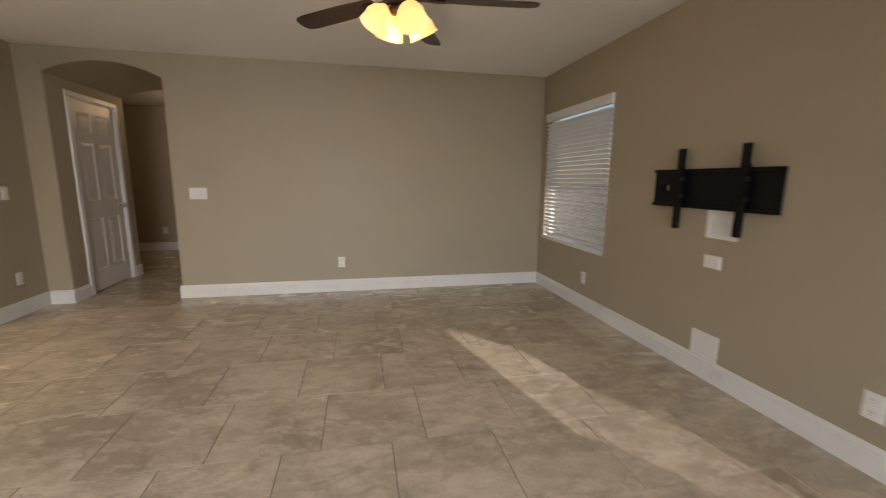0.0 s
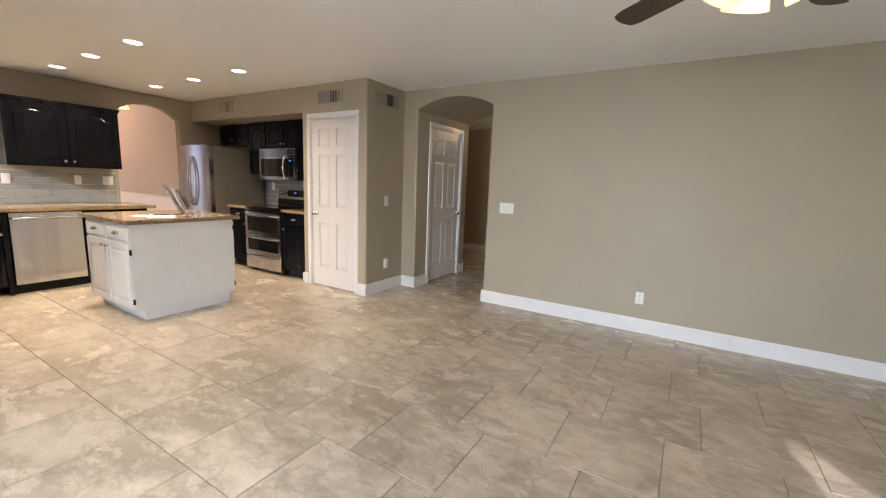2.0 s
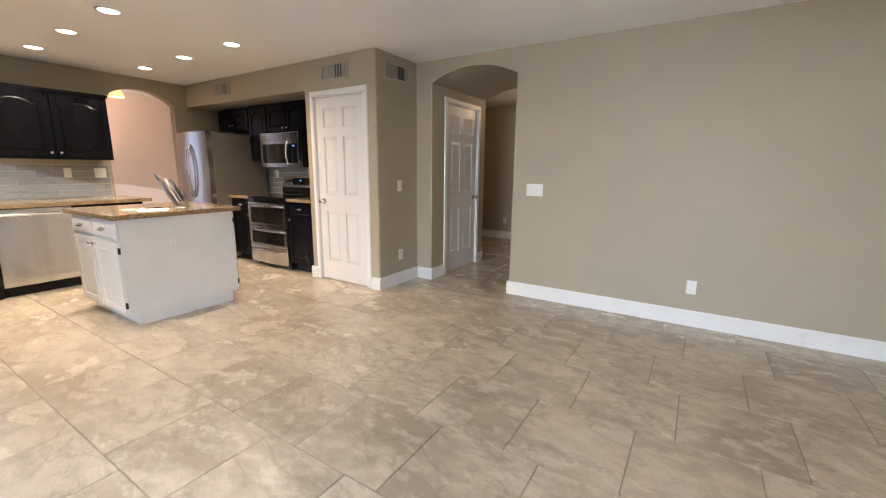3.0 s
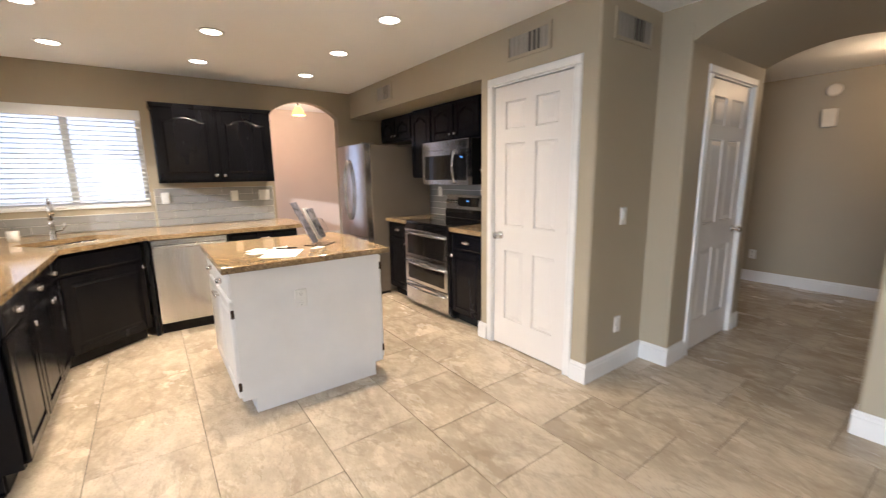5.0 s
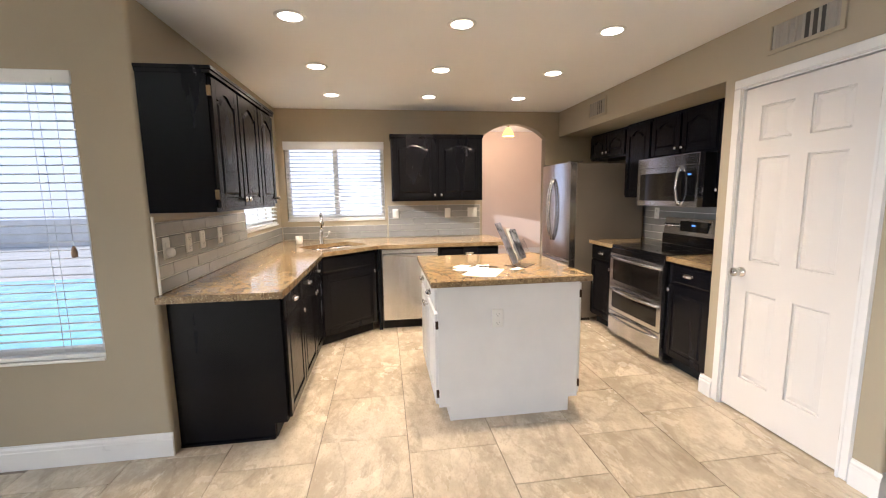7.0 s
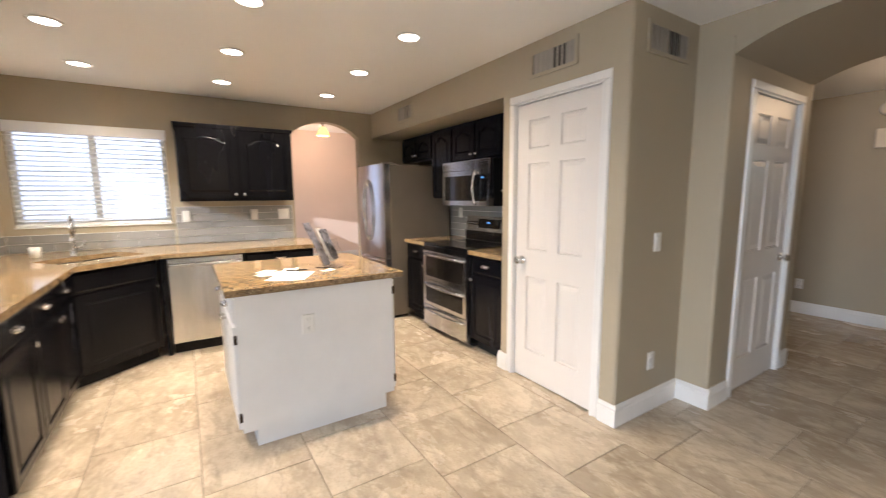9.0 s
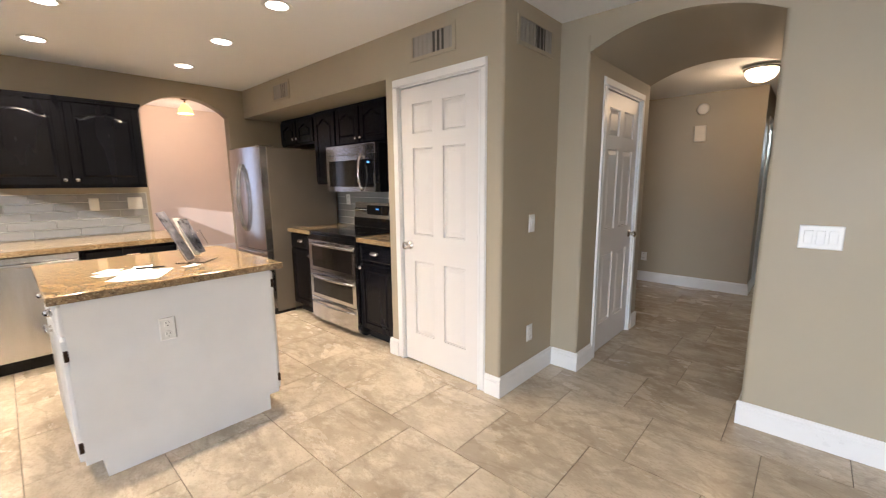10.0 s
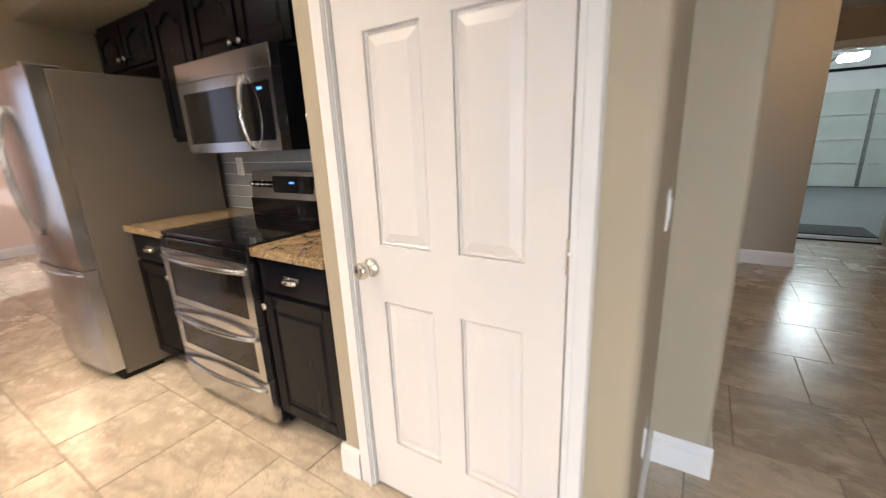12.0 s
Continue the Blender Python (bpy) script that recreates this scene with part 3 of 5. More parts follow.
def panel_door(name, m, w, h, hinge, label):
    """Six-panel door leaf in its jamb, with casing, hinges and lever or knob; front towards -y."""
    d = thing(name, m, label, "door", kind="structure")
    part("casing", casing(bm_new(), w + 0.02, h + 0.012), TRIM, d, "white moulded casing")
    bm = bm_new()
    for x0, x1 in ((-w / 2 - 0.0098, -w / 2 - 0.0045), (w / 2 + 0.0045, w / 2 + 0.0098)):
        box(bm, x0, x1, 0.001, 0.118, 0, h + 0.01)
    box(bm, -w / 2 - 0.0098, w / 2 + 0.0098, 0.001, 0.118, h + 0.003, h + 0.0115)
    box(bm, -w / 2, w / 2, 0.065, 0.085, 0.0, h)
    part("jamb", bm, TRIM, d)
    bm = bm_new()
    y = 0.016
    wl, wr = (-w / 2 + (0.004 if hinge < 0 else 0)), (w / 2 - (0.004 if hinge > 0 else 0))
    box(bm, wl, wr, y + 0.0105, y + 0.038, 0.012, h - 0.002)
    st, mid = 0.112, 0.095
    rails = [(0.012, 0.235), (0.800, 0.995), (1.615, 1.715), (h - 0.115, h)]
    for x0, x1 in ((wl, -w / 2 + st), (-mid / 2, mid / 2), (w / 2 - st, wr)):
        box(bm, x0, x1, y, y + 0.016, 0.012, h - 0.002)
    for z0, z1 in rails:
        for x0, x1 in ((-w / 2 + st, -mid / 2), (mid / 2, w / 2 - st)):
            box(bm, x0, x1, y, y + 0.016, z0, min(z1, h - 0.002))
    part("leaf", bm, DOOR, d)
    for x0, x1 in ((-w / 2 + st, -mid / 2), (mid / 2, w / 2 - st)):
        for (a, b), (c, e) in zip(rails, rails[1:]):
            bm = bm_new()
            g = 0.010
            rect = [(x0 + g, b + g), (x1 - g, b + g), (x1 - g, c - g), (x0 + g, c - g)]
            plate(bm, rect, y + 0.0104, y + 0.0015, 0.032)
            # ogee lip round the recess
            for q in ([(x0, b), (x0 + 0.012, b), (x0 + 0.012, c), (x0, c)], [(x1 - 0.012, b), (x1, b), (x1, c), (x1 - 0.012, c)], [(x0 + 0.012, b), (x1 - 0.012, b), (x1 - 0.012, b + 0.012), (x0 + 0.012, b + 0.012)], [(x0 + 0.012, c - 0.012), (x1 - 0.012, c - 0.012), (x1 - 0.012, c), (x0 + 0.012, c)]):
                plate(bm, q, y + 0.0103, y + 0.005, 0.005)
            part("panel", bm, DOOR, d)
    hx = hinge * (w / 2 + 0.001)
    for z in (0.22, 1.03, 1.83):
        bm = bm_new()
        tube(bm, [(hx, y - 0.006, z - 0.045), (hx, y - 0.006, z + 0.045)], 0.007)
        part("hinge", bm, CHROME, d, "satin nickel hinge")
    kx = -hinge * (w / 2 - 0.068)
    bm = bm_new()
    rot = Matrix.Translation((kx, y, 0.915)) @ Matrix.Rotation(radians(90), 4, "X")
    lathe(bm, [(0, 0), (0.032, 0.0), (0.033, 0.006), (0.026, 0.012), (0.013, 0.016), (0.012, 0.030), (0.024, 0.036), (0.029, 0.048), (0.026, 0.060), (0.012, 0.066), (0, 0.067)], rot)
    part("knob", bm, CHROME, d, "satin nickel door knob")
    return d


panel_door("door_1", pose((PD0 + PD1) / 2, PANTRY_Y, 0), 0.711, 2.03, 1, "closed white six-panel pantry door with nickel knob")
panel_door("door_2", pose(JOG_X, (CL0 + CL1) / 2, 0, 0, 0, 90), 0.76, 2.03, -1, "closed white six-panel closet door in the passage")
d = thing("door_3", pose((GX0 + GX1) / 2, 9.65, 0), "white cased doorway open to the garage", "doorway", kind="structure")
part("casing", casing(bm_new(), GX1 - GX0, 2.06, 0.07), TRIM, d)
bm = bm_new()
for x0, x1 in ((-0.4095, -0.39), (0.39, 0.4095)):
    box(bm, x0, x1, 0.001, 0.119, 0, 2.04)
box(bm, -0.4095, 0.4095, 0.001, 0.119, 2.04, 2.0595)
part("jamb", bm, TRIM, d)
part("threshold", one_box(-0.39, 0.39, -0.01, 0.13, -0.003, 0.018, bevel=0.006), BRONZE, d, "dark metal threshold")
d = thing("door_4", pose(-1.83, 9.16, 0, 0, 0, 90), "white cased side door of the hall", "door", kind="structure")
part("casing", casing(bm_new(), 0.72, 2.06, 0.06), TRIM, d)
part("leaf", one_box(-0.36, 0.36, -0.006, -0.001, 0.01, 2.06), DOOR, d)


# ---- windows and blinds ----
def window(name, m, w, h, mull, label, mullion_at=0.0):
    """A vinyl slider set in an opening w by h; outside is +y, room -y."""
    d = thing(name, m, label, "window", kind="structure")
    bm = bm_new()
    f = 0.045
    for x0, x1, z0, z1 in ((-w / 2, -w / 2 + f, 0, h), (w / 2 - f, w / 2, 0, h), (-w / 2 + f, w / 2 - f, 0, f), (-w / 2 + f, w / 2 - f, h - f, h)):
        box(bm, x0 + 0.001, x1 - 0.001, 0.055, 0.105, z0 + 0.001, z1 - 0.001)
    part("frame", bm, TRIM, d, "white vinyl frame")
    if mull:
        part("mullion", one_box(mullion_at - 0.028, mullion_at + 0.028, 0.05, 0.10, f, h - f), TRIM, d)
    spans = [(-w / 2 + f, mullion_at - 0.028), (mullion_at + 0.028, w / 2 - f)] if mull else [(-w / 2 + f, w / 2 - f)]
    for x0, x1 in spans:
        p = part("pane", one_box(x0, x1, 0.078, 0.082, f, h - f), GLASS, d, "clear glass pane")
        p.visible_shadow = False
    part("sill", one_box(-w / 2 + 0.001, w / 2 - 0.001, -0.012, 0.055, -0.012, 0.004, bevel=0.003), TRIM, d)
    return d


def blind(m, w, h, pitch, tilt, label, valance=0.07, depth=0.048):
    """Horizontal slat blind; slats stay separate."""
    b = thing("window_blind", m, label, "blinds")
    part("valance", one_box(-w / 2 - 0.012, w / 2 + 0.012, -0.02, 0.032, h - valance, h + 0.003, bevel=0.004), SLAT, b, "white moulded valance")
    part("bottom_rail", one_box(-w / 2, w / 2, -0.01, 0.036, 0.006, 0.028, bevel=0.004), SLAT, b)
    n = int((h - valance - 0.04) / pitch)
    bm = bm_new()
    a = radians(tilt)
    for i in range(5):
        u = (i / 4 - 0.5) * depth
        crown = 0.003 * (1 - (2 * (i / 4) - 1) ** 2)
        for x in (-w / 2 + 0.004, w / 2 - 0.004):
            for q in (0, 0.0026):
                yy = u * math.cos(a) - (crown + q) * math.sin(a)
                zz = u * math.sin(a) + (crown + q) * math.cos(a)
                bm.verts.new((x, yy + 0.012, zz))
    bm.verts.ensure_lookup_table()
    V = bm.verts
    for i in range(4):
        k, l = i * 4, i * 4 + 4
        bm.faces.new((V[k], V[k + 2], V[l + 2], V[l]))
        bm.faces.new((V[k + 1], V[l + 1], V[l + 3], V[k + 3]))
        bm.faces.new((V[k], V[l], V[l + 1], V[k + 1]))
        bm.faces.new((V[k + 2], V[k + 3], V[l + 3], V[l + 2]))
    bm.faces.new((V[0], V[1], V[3], V[2])), bm.faces.new((V[16], V[18], V[19], V[17]))
    bmesh.ops.recalc_face_normals(bm, faces=bm.faces[:])
    me = mesh_of("slat", bm, SLAT)
    for i in range(n):
        s = new("slat", me)
        s.parent = b
        s.location = (0, 0, 0.048 + (i + 0.3) * pitch)
        s.rotation_euler = (radians(random.uniform(-1.5, 1.5)), 0, 0)
    for x in (-w * 0.36, w * 0.36):
        bm = bm_new()
        tube(bm, [(x, -0.014, 0.02), (x, -0.014, h - 0.05)], 0.0014, 5)
        tube(bm, [(x, 0.038, 0.02), (x, 0.038, h - 0.05)], 0.0014, 5)
        part("ladder_cord", bm, SLAT, b)
    return b


w, h = KW[1] - KW[0], KW[3] - KW[2]
window("window_1", pose(FAR_X, (KW[0] + KW[1]) / 2, KW[2], 0, 0, 90), w, h, True, "white slider window over the sink")
blind(pose(FAR_X - 0.012, (KW[0] + KW[1]) / 2, KW[2], 0, 0, 90), w - 0.01, h, 0.043, 17, "white faux-wood blind with slats open over the sink", 0.09)
w, h = SW[1] - SW[0], SW[3] - SW[2]
window("window_2", pose((SW[0] + SW[1]) / 2, SIDE_Y, SW[2], 0, 0, 180), w, h, True, "white slider window beside the sink corner")
blind(pose((SW[0] + SW[1]) / 2, SIDE_Y - 0.012, SW[2], 0, 0, 180), w - 0.01, h, 0.043, 12, "white faux-wood blind with slats open beside the sink", 0.09)
w, h = PW[1] - PW[0], PW[3] - PW[2]
window("window_3", pose(PATIO_X, (PW[0] + PW[1]) / 2, PW[2], 0, 0, 90), w, h, True, "tall white patio window facing the pool", -0.1)
blind(pose(PATIO_X - 0.012, (PW[0] + PW[1]) / 2, PW[2], 0, 0, 90), w - 0.01, h, 0.043, -5, "white faux-wood blind with open slats facing the pool", 0.06, 0.03)
blind_cord = thing("blind_cord", pose(PATIO_X + 0.026, 0.672, PW[2]), "white lift cord with a small wooden tassel", "blind cord")
part("cord", tube(bm_new(), [(0, 0, 0.60), (0, 0.002, h - 0.04)], 0.0014, 5), SLAT, blind_cord)
part("tassel", lathe(bm_new(), [(0, 0.545), (0.012, 0.548), (0.014, 0.57), (0.009, 0.595), (0.003, 0.605), (0, 0.605)], n=12), TASSEL, blind_cord, "turned wooden tassel")
w, h = RW[1] - RW[0], RW[3] - RW[2]
window("window_4", pose(RIGHT_X, (RW[0] + RW[1]) / 2, RW[2], 0, 0, -90), w, h, False, "white family room window with closed blind")
blind(pose(RIGHT_X - 0.012, (RW[0] + RW[1]) / 2, RW[2], 0, 0, -90), w - 0.01, h, 0.043, -46, "white faux-wood blind with slats tilted half shut", 0.08)

# ---- outside ----
setting("ground", one_box(-400, 400, -400, 400, -0.6, -0.25), GRASS, "bare tan desert ground", "ground")
# unseen slab added to block sun from the wide rear opening
setting("patio_roof", one_box(-3.0, 2.3, -11.0, REAR_Y - 0.13, 2.5, 2.65), CEILING, "unseen flat slab added to keep the sun off the rear opening", "roof")
setting("patio", one_box(-16, -3.8, -14, 0.85, -0.24, -0.06), PATIO, "pale concrete patio deck", "patio")
bm = bm_new()
prism(bm, [(-9.6, -8.5), (-4.5, -8.5)] + arc(-5.3, -0.35, 0.8, 0, 90, 10) + [(-7.5, 0.42)] + arc(-8.2, -1.0, 1.4, 90, 180, 10), -0.055, -0.04)
setting("water", bm, POOL, "turquoise swimming pool water", "pool")
bm = bm_new()
box(bm, -16.2, -16.0, -14, 14, -0.3, 0.8)
box(bm, -16.2, 12, -14.2, -14, -0.3, 0.8)
setting("garden_wall", bm, FENCE, "pale stucco garden wall", "garden wall")
SKY_GLOW = glow("bright_hazy_sky", (0.80, 0.84, 1.0), 0.58)
bm = bm_new()
box(bm, -22.2, -22, -22, 22, -0.2, 16)
box(bm, -22, -12, -22.2, -22, -0.2, 16)
setting("backdrop", bm, SKY_GLOW, "bright hazy sky beyond the garden", "sky")

# ==== kitchen ====
def pull(bm, x, z, y):
    """Cup pull."""
    pts = [(x + 0.036 * math.cos(radians(a)), y - 0.004 - 0.016 * math.sin(radians(a)), z + 0.0) for a in range(0, 181, 20)]
    tube(bm, pts, 0.012, 8)
    box(bm, x - 0.045, x + 0.045, y - 0.004, y + 0.001, z - 0.004, z + 0.018, bevel=0.002)
    return bm


def knob(bm, x, z, y):
    return lathe(bm, [(0, 0), (0.008, 0), (0.006, 0.008), (0.007, 0.014), (0.015, 0.018), (0.0165, 0.024), (0.012, 0.029), (0, 0.03)], Matrix.Translation((x, y, z)) @ Matrix.Rotation(radians(90), 4, "X"), 14)


def cab_door(parent, x0, x1, z0, z1, y, material, arch=0.0, knob_at=None, hinge_x=None):
    """Framed cabinet door with a raised field; arch is the rise of the cathedral top. Front towards -y."""
    bm = bm_new()
    t, st = 0.019, 0.055
    box(bm, x0, x1, y - 0.011, y, z0, z1, bevel=0.002, seg=1)
    plate(bm, [(x0, z0), (x0 + st, z0), (x0 + st, z1), (x0, z1)], y - 0.0108, y - t, 0.003)
    plate(bm, [(x1 - st, z0), (x1, z0), (x1, z1), (x1 - st, z1)], y - 0.0108, y - t, 0.003)
    plate(bm, [(x0 + st, z0), (x1 - st, z0), (x1 - st, z0 + st), (x0 + st, z0 + st)], y - 0.0108, y - t + 0.0004, 0.003)
    a, b = x0 + st, x1 - st
    top = z1 - st
    if arch:
        lip = 0.16 * (b - a)
        curve = [(a, top - arch), (a + lip, top - arch)] + [(px, pz) for px, pz in arch_top(a + lip, b - lip, top - arch, top, 14)][1:-1] + [(b - lip, top - arch), (b, top - arch)]
        plate(bm, curve + [(b, z1), (a, z1)], y - 0.0108, y - t + 0.0004)
        g = 0.014
        field = [(a + g, z0 + st + g), (b - g, z0 + st + g), (b - g, top - arch - g), (b - lip, top - arch - g)] + [(px, pz - g) for px, pz in reversed(arch_top(a + lip, b - lip, top - arch, top, 14)[1:-1])] + [(a + lip, top - arch - g), (a + g, top - arch - g)]
    else:
        plate(bm, [(a, top), (b, top), (b, z1), (a, z1)], y - 0.0108, y - t + 0.0004, 0.003)
        g = 0.014
        field = [(a + g, z0 + st + g), (b - g, z0 + st + g), (b - g, top - g), (a + g, top - g)]
    d = part("door", bm, material, parent)
    part("raised_panel", plate(bm_new(), field, y - 0.0105, y - 0.0185, 0.016), material, d)
    if knob_at:
        part("knob", knob(bm_new(), knob_at[0], knob_at[1], y - t), CHROME, d, "round nickel knob")
    if hinge_x is not None:
        for hz in (z0 + 0.07, z1 - 0.07):
            part("hinge", one_box(hinge_x - 0.006, hinge_x + 0.006, y - 0.016, y + 0.004, hz - 0.025, hz + 0.025, bevel=0.002), BRONZE if material == ISLAND else BRASS, d, "dark metal hinge" if material == ISLAND else "antique brass hinge")
    return d


def drawer(parent, x0, x1, z0, z1, y, material, handle=True):
    bm = bm_new()
    box(bm, x0, x1, y - 0.014, y, z0, z1, bevel=0.002, seg=1)
    plate(bm, [(x0 + 0.004, z0 + 0.004), (x1 - 0.004, z0 + 0.004), (x1 - 0.004, z1 - 0.004), (x0 + 0.004, z1 - 0.004)], y - 0.0138, y - 0.02, 0.012)
    d = part("drawer_front", bm, material, parent)
    if handle:
        part("cup_pull", pull(bm_new(), (x0 + x1) / 2, (z0 + z1) / 2, y - 0.02), CHROME, d, "nickel cup pull")
    return d


def base_cabinet(m, w, depth, label, doors=1, drawers=1, material=BLACK, knob_side=1, false_front=False, group="base cabinets"):
    """Base cabinet w wide; front face at y = 0, body towards +y."""
    c = thing("base_cabinet", m, label, "cabinet", group)
    part("body", one_box(-w / 2 + 0.001, w / 2 - 0.001, 0.0, depth, 0.10, 0.874), material, c)
    part("toe_kick", one_box(-w / 2 + 0.001, w / 2 - 0.001, 0.07, depth - 0.01, 0.0, 0.0995), GAP if material == BLACK else material, c)
    dw = w / drawers
    for i in range(drawers):
        drawer(c, -w / 2 + i * dw + 0.008, -w / 2 + (i + 1) * dw - 0.008, 0.715, 0.862, 0, material, not false_front)
    dw = w / doors
    for i in range(doors):
        side = knob_side if doors == 1 else (1 if i == 0 else -1)
        x0, x1 = -w / 2 + i * dw + 0.008, -w / 2 + (i + 1) * dw - 0.008
        cab_door(c, x0, x1, 0.112, 0.70, 0, material, 0.0, ((x1 - 0.03) if side > 0 else (x0 + 0.03), 0.655))
    return c


def wall_cabinet(m, w, depth, h, label, doors, material=BLACK, crown=True, knobs=None, arch=0.045, end_hinge=False):
    """Wall cabinet w wide, h high; front at y = 0, body towards +y."""
    c = thing("wall_cabinet", m, label, "cabinet", "wall cabinets")
    part("body", one_box(-w / 2 + 0.001, w / 2 - 0.001, 0.0, depth, 0.0, h), material, c)
    if crown:
        bm = bm_new()
        plate(bm, [(-w / 2 - 0.012, h + 0.001), (w / 2 + 0.012, h + 0.001), (w / 2 + 0.012, h + 0.018), (-w / 2 - 0.012, h + 0.018)], depth, -0.03)
        plate(bm, [(-w / 2 - 0.006, h - 0.018), (w / 2 + 0.006, h - 0.018), (w / 2 + 0.006, h + 0.0005), (-w / 2 - 0.006, h + 0.0005)], depth, -0.024)
        part("crown_moulding", bm, material, c)
    dw = w / doors
    for i in range(doors):
        x0, x1 = -w / 2 + i * dw + 0.010, -w / 2 + (i + 1) * dw - 0.010
        side = (knobs[i] if knobs else (1 if i % 2 == 0 else -1))
        cab_door(c, x0, x1, 0.022, h - 0.03, 0, material, arch, ((x1 - 0.028) if side > 0 else (x0 + 0.028), 0.065), (x0 - 0.004) if (end_hinge and i == 0) else None)
    return c


# long run under the side window; doors face +y
SIDE_F = 1.622
units = [(-3.69, -4.16, -1), (-4.16, -4.63, -1), (-4.63, -5.095, 1)]
for a, b, ks in units:
    base_cabinet(pose((a + b) / 2, SIDE_F, 0, 0, 0, 180), a - b - 0.002, SIDE_F - SIDE_Y - 0.004, "black painted base cabinet with one drawer and one door", knob_side=-ks)
ep = thing("cabinet_end_panel", pose(-3.68, SIDE_Y, 0), "flat black painted end panel of the counter run", "cabinet panel")
bm = bm_new()
plate(bm, [(0.004, 0.0), (SIDE_F - SIDE_Y - 0.075, 0.0), (SIDE_F - SIDE_Y - 0.075, 0.1), (SIDE_F - SIDE_Y - 0.002, 0.1), (SIDE_F - SIDE_Y - 0.002, 0.874), (0.004, 0.874)], -0.009, 0.011, axis="x")
part("panel", bm, BLACK, ep)
part("shoe_moulding", one_box(0.0112, 0.022, 0.004, SIDE_F - SIDE_Y - 0.078, 0.0, 0.018, bevel=0.005), BLACK, ep)
# corner sink base
DIAG = math.degrees(math.atan2(2.125 - 1.61, -5.53 + 5.10))
cx, cy = (-5.10 - 5.53) / 2, (1.61 + 2.125) / 2
ln = math.hypot(0.43, 0.515)
c = base_cabinet(pose(cx, cy, 0, 0, 0, DIAG), ln - 0.03, 0.36, "black painted corner sink base with a false drawer front", false_front=True, knob_side=1)
solid("corner_filler", prism(bm_new(), [(-5.098, SIDE_Y + 0.004), (-5.098, 1.605), (-5.15, 1.665), (-5.55, 1.665), (-5.55, SIDE_Y + 0.004)], 0.1, 0.5), BLACK, "black cabinet carcass in the sink corner", "cabinet")
solid("corner_filler", prism(bm_new(), [(-5.56, 2.16), (-5.535, 2.135), (-5.535, 2.172), (-6.0, 2.172), (-6.0, 2.1)], 0.0, 0.874), BLACK, "black filler strip beside the dishwasher", "cabinet panel")

# dishwasher, faces +x
d = thing("dishwasher", pose(-5.535, 2.48, 0, 0, 0, 90), "stainless steel dishwasher with bar handle under the counter", "dishwasher")
part("tub", one_box(-0.298, 0.298, 0.02, 0.60, 0.10, 0.872), GAP, d)
bm = bm_new()
box(bm, -0.297, 0.297, -0.022, 0.019, 0.105, 0.868, bevel=0.006)
part("door_panel", bm, STEEL, d)
part("toe_kick", one_box(-0.297, 0.297, 0.05, 0.3, 0.0, 0.098), GAP, d, "black toe kick")
bm = bm_new()
tube(bm, [(-0.27, -0.024, 0.805), (-0.268, -0.055, 0.805)], 0.009)
tube(bm, [(0.27, -0.024, 0.805), (0.268, -0.055, 0.805)], 0.009)
box(bm, -0.285, 0.285, -0.07, -0.05, 0.79, 0.82, bevel=0.007)
part("handle", bm, STEEL, d, "stainless bar handle")
base_cabinet(pose(-5.535, 3.115, 0, 0, 0, 90), 0.645, 0.60, "black painted base cabinet beside the arch", doors=2, drawers=1)

# granite counter with a sink cut-out
SINK_C, SINK_A = Vector((-5.60, 1.69)), radians(DIAG)


def sink_loop(w, h, r, shift=0.0):
    pts = []
    for sx, sy, a0 in ((1, 1, 0), (-1, 1, 90), (-1, -1, 180), (1, -1, 270)):
        pts += arc(sx * (w / 2 - r) + shift, sy * (h / 2 - r), r, a0, a0 + 90, 5)
    ca, sa = math.cos(SINK_A), math.sin(SINK_A)
    return [(SINK_C.x + x * ca - y * sa, SINK_C.y + x * sa + y * ca) for x, y in pts]


def slab(outer, holes, z0, z1):
    bm = bm_new()
    loops = []
    for pts in [outer] + holes:
        vs = [bm.verts.new((x, y, z0)) for x, y in pts]
        loops += [bm.edges.new((vs[i], vs[(i + 1) % len(vs)])) for i in range(len(vs))]
    bmesh.ops.triangle_fill(bm, edges=loops, use_beauty=True)
    r = bmesh.ops.extrude_face_region(bm, geom=bm.faces[:])
    bmesh.ops.translate(bm, verts=[v for v in r["geom"] if isinstance(v, bmesh.types.BMVert)], vec=(0, 0, z1 - z0))
    bmesh.ops.recalc_face_normals(bm, faces=bm.faces[:])
    return bm


